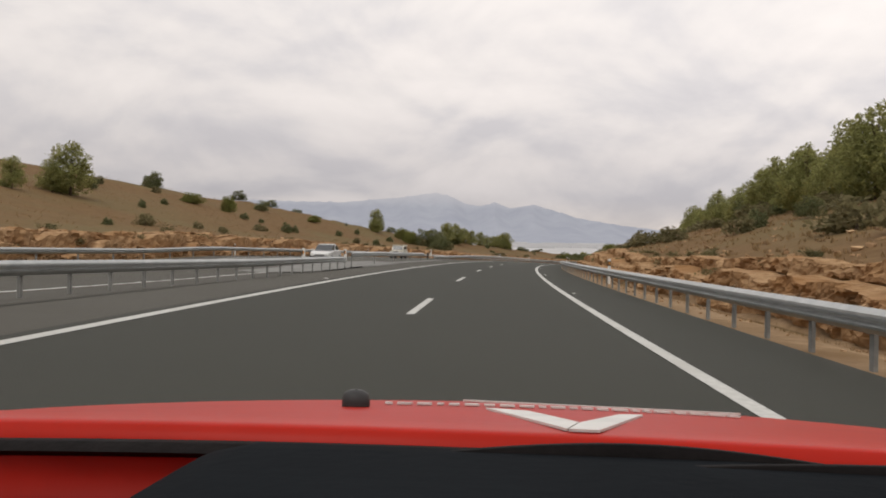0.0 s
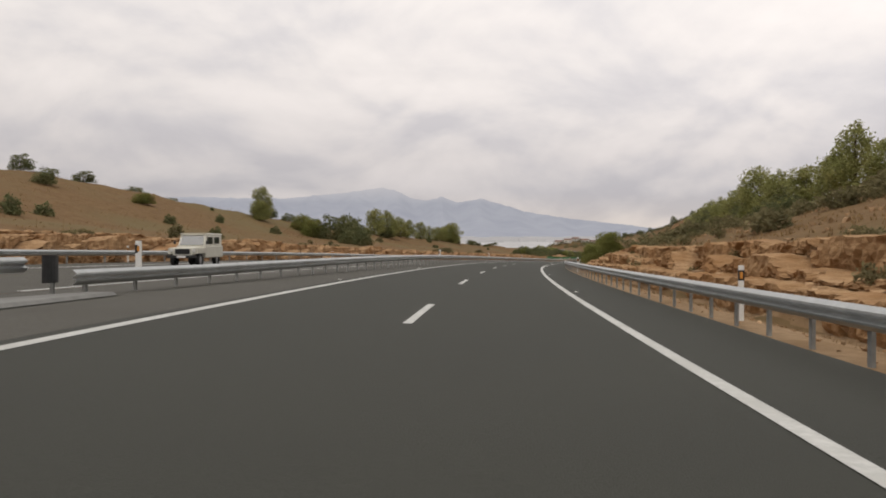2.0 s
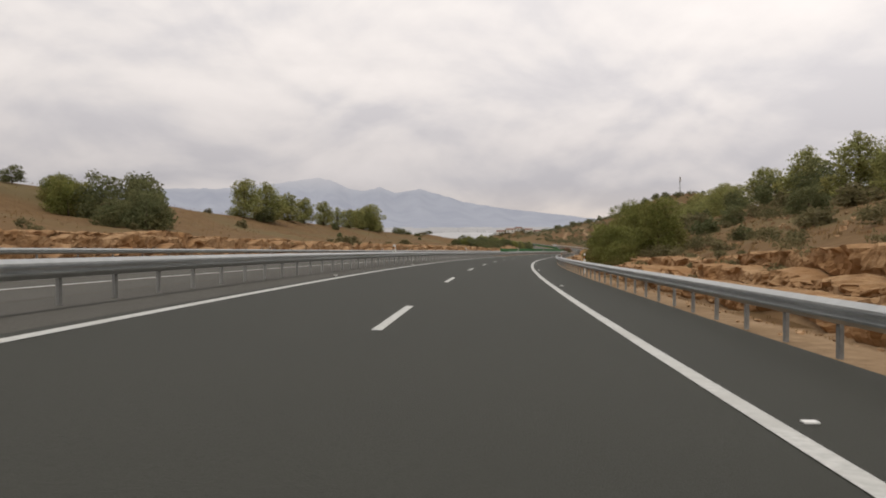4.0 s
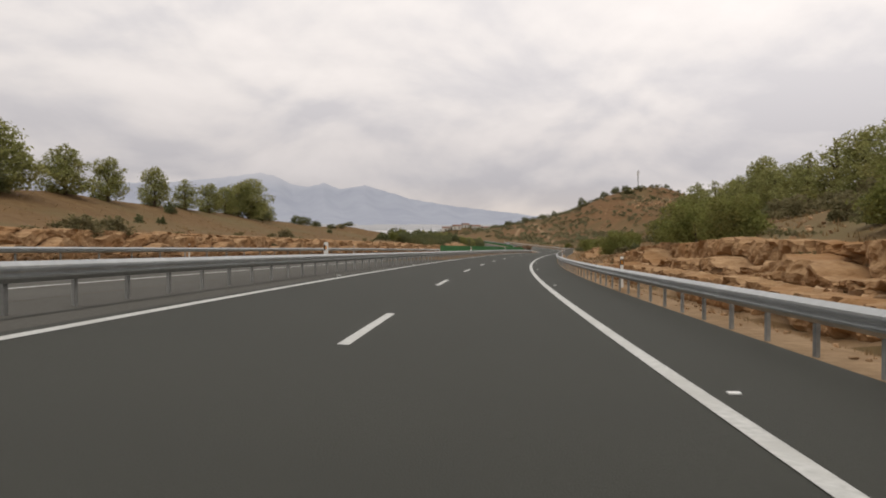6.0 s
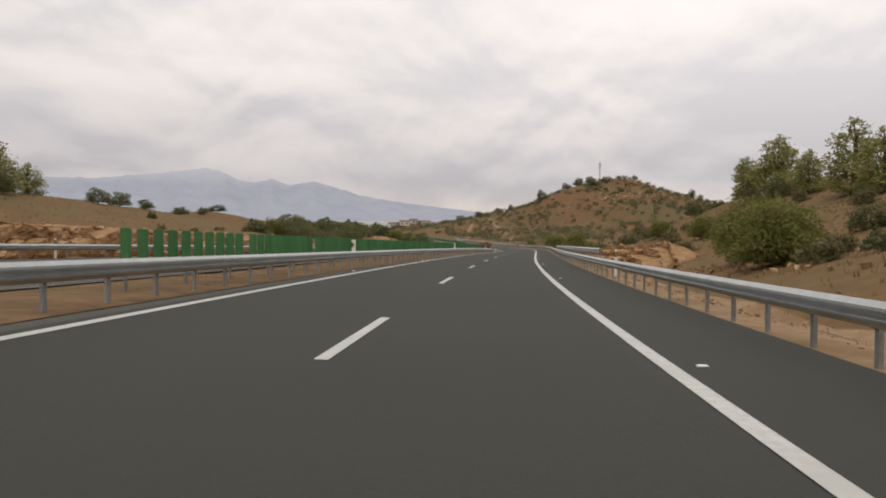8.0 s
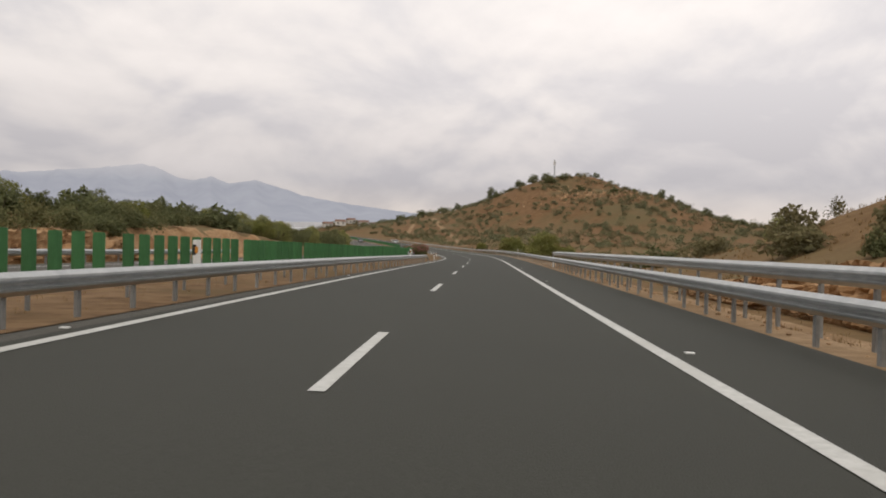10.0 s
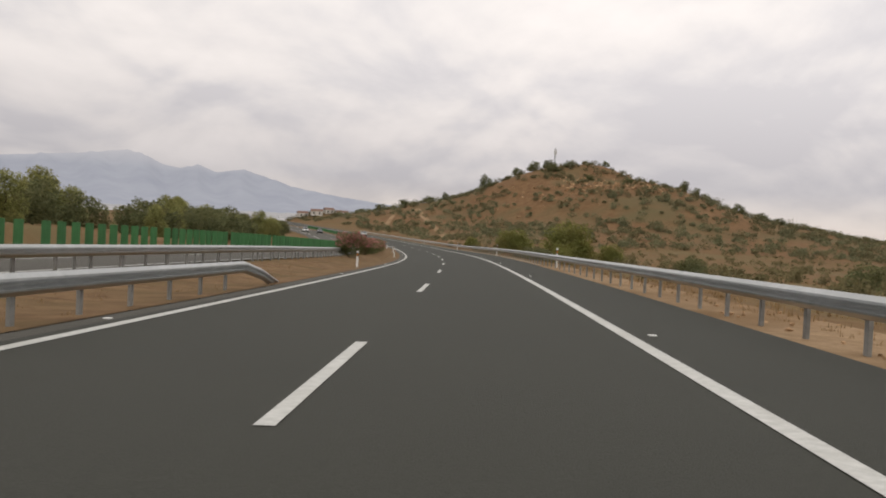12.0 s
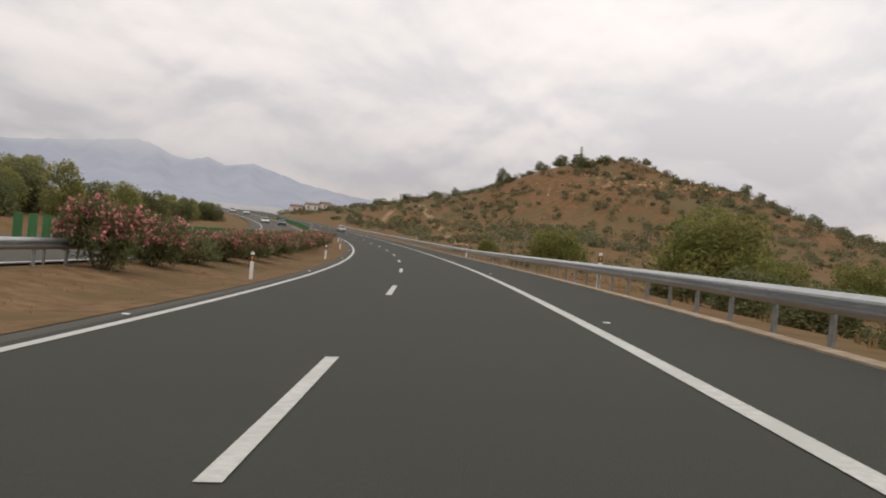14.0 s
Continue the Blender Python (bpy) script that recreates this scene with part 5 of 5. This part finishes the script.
def house(x, y, w, d, h, turn, label, flat=True, group="houses", z=None):
    z = land(x, y, -0.3) if z is None else z
    t = thing("house", (x, y, z), label, "house", group, turn=turn)
    bm = bmesh.new()
    box(bm, -w / 2, w / 2, -d / 2, d / 2, 0, h)
    part("wall", from_bm("wall", bm, WALLS), t)
    bm = bmesh.new()
    if flat:
        box(bm, -w / 2 - 0.2, w / 2 + 0.2, -d / 2 - 0.2, d / 2 + 0.2, h, h + 0.4, 0.05)
        part("roof", from_bm("roof", bm, WALLS), t)
    else:
        v = [bm.verts.new(c) for c in ((-w / 2 - 0.3, -d / 2 - 0.3, h), (w / 2 + 0.3, -d / 2 - 0.3, h), (w / 2 + 0.3, d / 2 + 0.3, h), (-w / 2 - 0.3, d / 2 + 0.3, h), (-w / 2 - 0.3, 0, h + d * 0.25), (w / 2 + 0.3, 0, h + d * 0.25))]
        for f in ((0, 1, 5, 4), (2, 3, 4, 5), (1, 2, 5), (3, 0, 4), (3, 2, 1, 0)):
            bm.faces.new([v[i] for i in f])
        part("roof", from_bm("roof", bm, TILE), t, label="low tiled roof")
    n = max(2, int(w / 4))
    for i in range(n):
        bm = bmesh.new()
        cx = -w / 2 + w * (i + 0.5) / n
        box(bm, cx - 0.6, cx + 0.6, -d / 2 - 0.03, -d / 2 + 0.05, h * 0.35, h * 0.75)
        part("window", from_bm("window", bm, GLASS_DARK), t)


house(506, 922, 24, 10, 6, 0.3, "long pale flat-roofed house beyond the hill")
house(528, 930, 10, 8, 4, 0.3, "small pale outbuilding beside the long house")
for x, y, w, h, tn in ((262, 1428, 16, 6, 0.1), (282, 1440, 20, 7, -0.1), (300, 1455, 14, 5, 0.2)):
    house(x, y, w, 9, h, tn, "white house with low tiled roof at the hill foot", False)


def ridge_height(x, y):
    return -11 + 12.5 * bump2(x, y, 172, 1100, 26, 34) + 8 * bump2(x, y, 205, 1085, 30, 30) + wobble(x, y, 11, 0.7, 4)


def far_ridge():
    gx, gy = np.meshgrid(np.arange(100, 290, 5.0), np.arange(1000, 1200, 5.0), indexing="ij")
    P = np.stack([gx, gy, ridge_height(gx, gy)], -1).reshape(-1, 3)
    tagged(new("far_ridge", mesh("far_ridge", P, grid_faces(*gx.shape)[:, ::-1], HILL_EARTH, True)), "low scrubby ridge with houses far along the road", "ridge", kind="structure")
    rng = np.random.default_rng(6)
    c = np.stack([rng.normal(size=150) * 26 + 180, rng.normal(size=150) * 16 + 1078], -1)
    pts = np.concatenate([q + rng.normal(size=(40, 3)) * (1.3, 1.3, 0.7) for q in np.stack([c[:, 0], c[:, 1], ridge_height(c[:, 0], c[:, 1]) + 0.9], -1)])
    V, F = leaves(rng, pts, 0.5, 0.6)
    tagged(new("ridge_scrub", mesh("ridge_scrub", V, F, SCRUB)), "dark scrub over the far ridge", "scrub", kind="stuff")


far_ridge()
for x, y, w, h, tn in ((158, 1084, 8, 3.4, 0.1), (168, 1078, 9, 3.6, -0.1), (178, 1082, 7, 3.2, 0.2), (188, 1076, 9, 3.4, 0.0), (198, 1074, 7, 3.0, 0.2), (210, 1070, 8, 3.0, 0.1)):
    house(x, y, w, 7, h, tn, "small pale house with tiled roof on the low ridge", False, z=float(ridge_height(np.array(float(x)), np.array(float(y)))) - 0.4)

# a low slab bridge and fence on the far bank
def footbridge(s, e):
    x, y = map(float, ground_xy(s, e))
    t = thing("concrete_parapet", (x, y, land(x, y)), "pale concrete parapet on the reddish bank", "parapet", turn=0.5)
    bm = bmesh.new()
    box(bm, -1.6, 1.6, -0.15, 0.15, -0.3, 0.5, 0.03)
    part("wall", from_bm("wall", bm, CONCRETE), t)
    bm = bmesh.new()
    box(bm, -1.7, 1.7, -0.22, 0.22, 0.5, 0.62, 0.02)
    part("coping", from_bm("coping", bm, CONCRETE), t)


footbridge(439, -29.6)

# ---------------------------------------------------------------- vehicles
CAR_WHITE = surface("white_car_paint", (0.55, 0.55, 0.54), (0.62, 0.62, 0.61), 2, rough=0.3, bump=0, spec=0.5, coat=0.6)
CAR_CREAM = surface("cream_car_paint", (0.50, 0.48, 0.41), (0.58, 0.56, 0.48), 2, rough=0.45, bump=0, spec=0.4, coat=0.2)
CAR_DARK = surface("dark_car_paint", (0.03, 0.032, 0.04), (0.045, 0.048, 0.058), 2, rough=0.3, bump=0, coat=0.6)
TYRE = surface("tyre_rubber", (0.012, 0.012, 0.012), (0.022, 0.022, 0.022), 20, rough=0.85, bump=0.2)
RIM = surface("steel_rim", (0.3, 0.3, 0.3), (0.42, 0.42, 0.42), 6, rough=0.4, metal=0.7, bump=0)
LAMP = surface("lamp_glass", (0.5, 0.5, 0.48), (0.65, 0.65, 0.62), 9, rough=0.1, bump=0)
GRILLE = surface("dark_grille", (0.01, 0.01, 0.01), (0.02, 0.02, 0.02), 10, rough=0.5, bump=0)


def loft(sections, mat, name):
    """Closed skin through rings of equal count."""
    n = len(sections[0])
    V = [p for r in sections for p in r]
    F = [(i * n + j, i * n + (j + 1) % n, (i + 1) * n + (j + 1) % n, (i + 1) * n + j) for i in range(len(sections) - 1) for j in range(n)]
    F += [tuple(range(n))[::-1], tuple((len(sections) - 1) * n + j for j in range(n))]
    return mesh(name, V, F, mat)


def ring(y, w, z0, z1, r=0.08):
    """Rounded box ring across the car at y."""
    r = min(r, (z1 - z0) * 0.45, w * 0.4)
    pts = []
    for cx, cz, a0 in ((w - r, z1 - r, 0), (-w + r, z1 - r, 90), (-w + r, z0 + r, 180), (w - r, z0 + r, 270)):
        for k in range(4):
            a = radians(a0 + 30 * k)
            pts.append((cx + r * math.cos(a), y, cz + r * math.sin(a)))
    return pts


def wheel(t, x, y, r, wide):
    out = 1 if x > 0 else -1
    V, F = [], []
    n = 20
    for k, (rr, xx) in enumerate(((r * 0.62, -wide / 2), (r * 0.95, -wide / 2), (r, -wide * 0.35), (r, wide * 0.35), (r * 0.95, wide / 2), (r * 0.62, wide / 2))):
        for i in range(n):
            a = 2 * math.pi * i / n
            V.append((xx, rr * math.cos(a), rr * math.sin(a)))
    for k in range(5):
        for i in range(n):
            F.append((k * n + i, k * n + (i + 1) % n, (k + 1) * n + (i + 1) % n, (k + 1) * n + i))
    w = part("wheel", mesh("wheel", V, F, TYRE), t, (x, y, r))
    V, F = [], []
    for rr, xx in ((r * 0.62, wide * 0.3), (r * 0.5, wide * 0.22), (r * 0.2, wide * 0.34), (0.03, wide * 0.36)):
        for i in range(n):
            a = 2 * math.pi * i / n
            V.append((xx * out, rr * math.cos(a), rr * math.sin(a)))
    for k in range(3):
        for i in range(n):
            F.append((k * n + i, k * n + (i + 1) % n, (k + 1) * n + (i + 1) % n, (k + 1) * n + i))
    F.append(tuple(3 * n + i for i in range(n)))
    part("rim", mesh("rim", V, F, RIM), w)


def slab(name, t, mat, x0, x1, y0, y1, z0, z1, bev=0.01, label=""):
    bm = bmesh.new()
    box(bm, x0, x1, y0, y1, z0, z1, bev)
    return part(name, from_bm(name, bm, mat), t, label=label)


def saloon(loc, turn, paint, label, group):
    """Front of the car points along +y."""
    t = thing("car", loc, label, "car", group, turn=turn)
    w = 0.86
    body = [ring(-2.15, w * 0.86, 0.45, 0.82), ring(-2.0, w * 0.96, 0.28, 0.93), ring(-1.2, w, 0.22, 0.97), ring(0.2, w, 0.22, 0.95), ring(0.9, w, 0.22, 0.93), ring(1.6, w * 0.98, 0.24, 0.84), ring(2.0, w * 0.94, 0.26, 0.74), ring(2.15, w * 0.84, 0.36, 0.62)]
    part("body", loft(body, paint, "body"), t)
    cab = [ring(-1.75, 0.70, 0.90, 0.98), ring(-1.15, 0.66, 0.88, 1.38), ring(-0.3, 0.66, 0.88, 1.44), ring(0.25, 0.66, 0.88, 1.40), ring(1.05, 0.72, 0.86, 0.93)]
    part("window", loft(cab, GLASS_DARK, "window"), t, label="dark window glass")
    part("roof", loft([ring(-1.1, 0.60, 1.36, 1.42, 0.03), ring(-0.3, 0.63, 1.42, 1.475, 0.03), ring(0.22, 0.60, 1.37, 1.43, 0.03)], paint, "roof"), t)
    for x in (-0.67, 0.67):
        slab("pillar", t, paint, x - 0.03, x + 0.03, -0.34, -0.24, 0.9, 1.42)
        slab("headlight", t, LAMP, x * 0.88 - 0.16, x * 0.88 + 0.16, 1.98, 2.12, 0.58, 0.70, 0.03)
        slab("mirror", t, paint, x * 1.37 - 0.08, x * 1.37 + 0.08, 0.62, 0.74, 0.92, 1.05, 0.03)
    slab("bumper", t, BLACK, -0.8, 0.8, 2.02, 2.2, 0.3, 0.46, 0.05)
    slab("grille", t, GRILLE, -0.42, 0.42, 2.08, 2.17, 0.5, 0.6, 0.02)
    for x in (-0.76, 0.76):
        for y in (-1.3, 1.35):
            wheel(t, x, y, 0.31, 0.2)
    return t


def offroader(loc, turn, label):
    """A boxy long-wheelbase four by four; front along +y."""
    t = thing("offroad_car", loc, label, "car", "cars on the opposite carriageway", turn=turn)
    part("body", loft([ring(-2.2, 0.86, 0.55, 1.18, 0.05), ring(-2.15, 0.89, 0.5, 1.2, 0.05), ring(0.62, 0.89, 0.5, 1.2, 0.05), ring(0.66, 0.86, 0.5, 1.18, 0.05)], CAR_CREAM, "body"), t)
    part("bonnet", loft([ring(0.6, 0.62, 0.55, 1.16, 0.06), ring(1.9, 0.60, 0.55, 1.10, 0.06), ring(1.98, 0.56, 0.6, 1.05, 0.06)], CAR_CREAM, "bonnet"), t)
    part("cabin", loft([ring(-2.16, 0.80, 1.18, 1.82, 0.05), ring(0.3, 0.79, 1.18, 1.84, 0.05), ring(0.62, 0.82, 1.18, 1.22, 0.02)], CAR_CREAM, "cabin"), t)
    part("roof", loft([ring(-2.22, 0.80, 1.82, 1.94, 0.05), ring(0.36, 0.78, 1.83, 1.95, 0.05)], CAR_CREAM, "roof"), t)
    V = [(-0.70, 0.625, 1.25), (0.70, 0.625, 1.25), (0.66, 0.36, 1.78), (-0.66, 0.36, 1.78)]
    V = V + [(x, y + 0.015, z + 0.006) for x, y, z in V]
    part("windscreen", mesh("windscreen", V, [(4, 5, 6, 7), (3, 2, 1, 0), (0, 1, 5, 4), (1, 2, 6, 5), (2, 3, 7, 6), (3, 0, 4, 7)], GLASS_DARK), t, label="dark windscreen")
    for x in (-1, 1):
        slab("side_window", t, GLASS_DARK, x * 0.81 - 0.012, x * 0.81 + 0.012, -0.62, 0.18, 1.3, 1.72, 0.005)
        slab("side_window", t, GLASS_DARK, x * 0.81 - 0.012, x * 0.81 + 0.012, -1.7, -0.9, 1.34, 1.72, 0.005)
        part("wing", loft([ring(0.66, 0.14, 0.75, 1.1, 0.04), ring(1.9, 0.14, 0.75, 1.08, 0.04)], CAR_CREAM, "wing"), t, (x * 0.74, 0, 0))
        slab("headlight", t, LAMP, x * 0.66 - 0.09, x * 0.66 + 0.09, 1.88, 1.95, 0.84, 1.02, 0.03)
        slab("mirror", t, BLACK, x * 0.98 - 0.07, x * 0.98 + 0.07, 0.7, 0.76, 1.3, 1.5, 0.02)
        for y in (-1.35, 1.3):
            wheel(t, x * 0.74, y, 0.40, 0.22)
    slab("grille", t, GRILLE, -0.44, 0.44, 1.95, 2.0, 0.72, 1.02, 0.01)
    slab("bumper", t, BLACK, -0.86, 0.86, 2.02, 2.16, 0.5, 0.66, 0.02)
    slab("plate", t, WHITE, -0.26, 0.26, 2.15, 2.17, 0.52, 0.63, 0.004, "pale blank number plate")
    return t


def on_opp(s, lane):
    e = float(opp(s)) - lane
    return tuple(at(s, e, 0.015)), float(psi(s)) + math.pi


p, a = on_opp(119, 6.2)
offroader(p, a, "cream boxy four-wheel-drive estate on the opposite carriageway")
p, a = on_opp(69.5, 2.9)
saloon(p, a, CAR_WHITE, "white saloon car on the opposite carriageway", "cars on the opposite carriageway")
for s, lane, paint, label in ((690, 3.0, CAR_DARK, "dark car far along the opposite carriageway"), (700, 6.4, CAR_WHITE, "white car far along the opposite carriageway"), (790, 3.0, CAR_WHITE, "small white car cresting the far carriageway"), (800, 6.4, CAR_WHITE, "small white car cresting the far carriageway")):
    p, a = on_opp(s, lane)
    saloon(p, a, paint, label, "cars on the opposite carriageway")
saloon(tuple(at(690, 1.9)), float(psi(690)), CAR_WHITE, "white hatchback driving far ahead in the same lane", "cars ahead")

# ---------------------------------------------------------------- front end of the red car that carries the camera
CAR_RED = surface("red_car_paint", (0.36, 0.013, 0.005), (0.45, 0.018, 0.008), 3, (0.40, 0.015, 0.007), 0.8, rough=0.35, bump=0.02, spec=0.10)
COWL = surface("grey_cowl_plastic", (0.0075, 0.009, 0.011), (0.012, 0.0145, 0.017), 3, rough=0.95, bump=0.05, bump_scale=60, spec=0.03)
SEAL = surface("black_rubber", (0.006, 0.005, 0.005), (0.011, 0.009, 0.009), 20, rough=0.8, bump=0.1, spec=0.1)
DECAL = surface("white_decal", (0.55, 0.54, 0.52), (0.66, 0.65, 0.62), 12, rough=0.5, bump=0)


def red_car():
    s = 0.0
    x, y, z = PATH[0][1:4]
    yaw, cf, gr = radians(PATH[0][4] - 2.5), float(fall(s)), float(np.interp(s, GS, _gr))
    fwd = Vector((-math.sin(yaw), math.cos(yaw), gr)).normalized()
    right = Vector((math.cos(yaw), math.sin(yaw), -cf)).normalized()
    up = right.cross(fwd).normalized()
    right = fwd.cross(up)
    tilt = Matrix.Rotation(radians(-0.85), 3, fwd)
    right, up = tilt @ right, tilt @ up
    m = Matrix((right, fwd, up)).transposed().to_4x4()
    m.translation = Vector((x, y, z)) - up * 1.228
    t = thing("red_car", (0, 0, 0), "front end of a red car with white decals on its bonnet", "car")
    t.matrix_basis = m
    mid = 0.15

    def skin(u, v):
        """Height of the bonnet at u to the right and v ahead."""
        return float(np.interp(v, [0.5, 0.8, 1.1, 1.5, 1.7, 1.86, 1.95], [1.09, 1.053, 1.017, 0.96, 0.925, 0.86, 0.70])) - 0.015 * ((u - mid) / 0.6) ** 2

    us, vs = np.linspace(mid - 0.78, mid + 0.78, 25), [0.84, 0.846, 0.87, 0.96, 1.1, 1.25, 1.4, 1.5, 1.6, 1.7, 1.78, 1.86, 1.91, 1.95]
    V = []
    for i, v in enumerate(vs):
        for u in us:
            drop = (0.022, 0.004, 0.0)[i] if i < 3 else 0.0
            back = 0.05 * ((u - mid) / 0.78) ** 2 * (1 if v < 1.0 else -1.6 * smooth(1.0, 1.9, v))
            V.append((u, v + float(back), skin(u, v) - drop))
    part("bonnet", mesh("bonnet", V, grid_faces(len(vs), len(us)), CAR_RED, True), t)
    # wings, nose and bumper
    for k in (-1, 1):
        rows = []
        for v, top in ((0.45, 1.02), (0.8, 0.985), (1.2, 0.94), (1.5, 0.89), (1.8, 0.80), (1.92, 0.66)):
            rows.append([(mid + k * w, v, top - d) for w, d in ((0.785, 0.02), (0.83, 0.06), (0.86, 0.16), (0.86, 0.30 if 0.85 < v < 1.75 else 0.62))])
        part("wing", mesh("wing", [p for r in rows for p in r], grid_faces(len(rows), 4), CAR_RED, True), t)
        slab("headlight", t, LAMP, mid + k * 0.62 - 0.16, mid + k * 0.62 + 0.16, 1.88, 1.99, 0.62, 0.76, 0.03)
        wheel(t, mid + k * 0.74, 1.3, 0.31, 0.2)
    slab("bumper", t, CAR_RED, mid - 0.84, mid + 0.84, 1.9, 2.08, 0.24, 0.62, 0.06)
    slab("grille", t, GRILLE, mid - 0.42, mid + 0.42, 1.93, 2.0, 0.63, 0.71, 0.015)
    slab("crossmember", t, BLACK, mid - 0.8, mid + 0.8, 1.2, 1.3, 0.26, 0.36, 0.02)
    # painted scuttle, rubber seal, cowl panel and the parked wipers below the windscreen
    cu = np.linspace(mid - 0.74, mid + 0.74, 41)

    def bow(u, k):
        return k * ((u - mid) / 0.6) ** 2

    V = [(u, v + bow(u, 0.015), h - bow(u, 0.015)) for v, h in ((0.900, 1.036), (0.880, 0.985), (0.86, 0.945), (0.72, 0.935), (0.5, 0.94)) for u in cu]
    part("scuttle", mesh("scuttle", V, grid_faces(5, 41), CAR_RED, True), t, label="red painted scuttle panel sunk below the bonnet edge")
    V = [(u, v + bow(u, 0.015), h - bow(u, 0.015)) for v, h in ((0.838, 1.015), (0.826, 1.036), (0.812, 1.036), (0.80, 1.029)) for u in cu]
    part("seal", mesh("seal", V, grid_faces(4, 41), SEAL, True), t, label="black rubber bonnet seal")
    cv = cu[cu > -0.27]
    V = []
    for v, h in ((0.735, 1.030), (0.73, 1.050), (0.715, 1.060), (0.68, 1.064), (0.62, 1.068), (0.54, 1.072), (0.44, 1.074)):
        for k, u in enumerate(cv):
            w = u + 0.05 * (0.735 - v) if k == 0 else u
            V.append((w, v + bow(u, 0.01), h - bow(u, 0.012) - (0.03 if k == 0 else 0.008 if k == 1 else 0)))
    part("cowl", mesh("cowl", V, grid_faces(7, len(cv)), COWL, True), t)
    for u0, u1, v0, lift in ((-0.04, 0.30, 0.70, 0.012), (0.10, 0.62, 0.67, 0.012)):
        bm = bmesh.new()
        rows = []
        for k in np.linspace(0, 1, 15):
            u = u0 + (u1 - u0) * k
            z = 1.055 - bow(u, 0.012) + lift * math.sin(math.pi * k)
            rows.append([bm.verts.new((u, v0 + dv + 0.02 * k, z + dz)) for dv, dz in ((-0.007, -0.010), (-0.004, 0.004), (0.004, 0.004), (0.007, -0.010))])
        for a, b in zip(rows, rows[1:]):
            for q in range(3):
                bm.faces.new((a[q], a[q + 1], b[q + 1], b[q]))
        part("wiper_blade", from_bm("wiper_blade", bm, SEAL, True), t, label="parked black wiper blade")
    # open cabin behind: pillars, doors, tail and an unseen roof added to shade the scuttle
    part("roof", loft([ring(-1.6, 0.60, 1.36, 1.42, 0.025), ring(-1.2, 0.64, 1.42, 1.47, 0.025), ring(-0.4, 0.66, 1.46, 1.51, 0.025), ring(0.18, 0.63, 1.43, 1.48, 0.025)], CAR_RED, "roof"), t, (mid, 0, 0))
    for k in (-1, 1):
        for a, b in (((0.74, 0.62, 0.98), (0.62, 0.16, 1.46)), ((0.78, -0.5, 0.95), (0.64, -0.42, 1.48)), ((0.74, -1.75, 0.95), (0.60, -1.5, 1.40))):
            V, F = [], []
            limb(V, F, (mid + k * a[0], a[1], a[2]), (mid + k * b[0], b[1], b[2]), 0.035, 0.03)
            part("pillar", mesh("pillar", V, F, CAR_RED, True), t)
        for y0, y1 in ((-0.5, 0.44), (-1.3, -0.52)):
            slab("door", t, CAR_RED, mid + k * 0.83 - 0.04, mid + k * 0.83 + 0.04, y0, y1, 0.32, 0.96, 0.03)
        slab("rear_wing", t, CAR_RED, mid + k * 0.82 - 0.05, mid + k * 0.82 + 0.05, -2.0, -1.32, 0.62, 0.96, 0.03)
        wheel(t, mid + k * 0.74, -1.65, 0.31, 0.2)
    slab("tailgate", t, CAR_RED, mid - 0.8, mid + 0.8, -2.08, -2.0, 0.35, 0.98, 0.03)
    slab("floor_pan", t, BLACK, mid - 0.78, mid + 0.78, -1.98, 0.8, 0.26, 0.34, 0.02)
    # small black bonnet catch with its red foot
    V, F, n = [], [], 14
    for r, h in ((0.020, 0.0), (0.020, 0.016), (0.018, 0.026), (0.011, 0.031), (0.002, 0.032)):
        for i in range(n):
            a = 2 * math.pi * i / n
            V.append((r * math.cos(a), r * math.sin(a), h))
    F = [(k * n + i, k * n + (i + 1) % n, (k + 1) * n + (i + 1) % n, (k + 1) * n + i) for k in range(4) for i in range(n)]
    part("bonnet_catch", mesh("bonnet_catch", V, F, BLACK, True), t, (-0.168, 1.20, skin(-0.168, 1.20) - 0.008), label="black rubber bonnet catch")

    def decal(name, pts, label=""):
        top = [(u, v, skin(u, v) + 0.004) for u, v in pts]
        low = [(u, v, skin(u, v) + 0.001) for u, v in pts]
        k = len(pts)
        part(name, mesh(name, top + low, [tuple(range(k))] + [(i, (i + 1) % k, k + (i + 1) % k, k + i) for i in range(k)], DECAL), t, label=label)

    decal("chevron", [(0.016, 1.18), (0.072, 1.13), (0.118, 0.965), (0.095, 0.875)], "white chevron decal")
    decal("chevron", [(0.229, 1.168), (0.128, 0.872), (0.097, 0.872), (0.120, 0.965), (0.192, 1.14)], "white chevron decal")
    rd = random.Random(3)
    u = -0.135
    while u < 0.40:
        w = rd.choice((0.010, 0.016, 0.022))
        v = 1.276 + (u + 0.135) * 0.1
        decal("lettering", [(u, v), (u + w, v), (u + w, v + 0.026), (u, v + 0.026)])
        u += w + 0.008
    decal("stripe", [(-0.02, 1.462), (0.45, 1.462), (0.45, 1.475), (-0.02, 1.475)], "thin white stripe")


red_car()
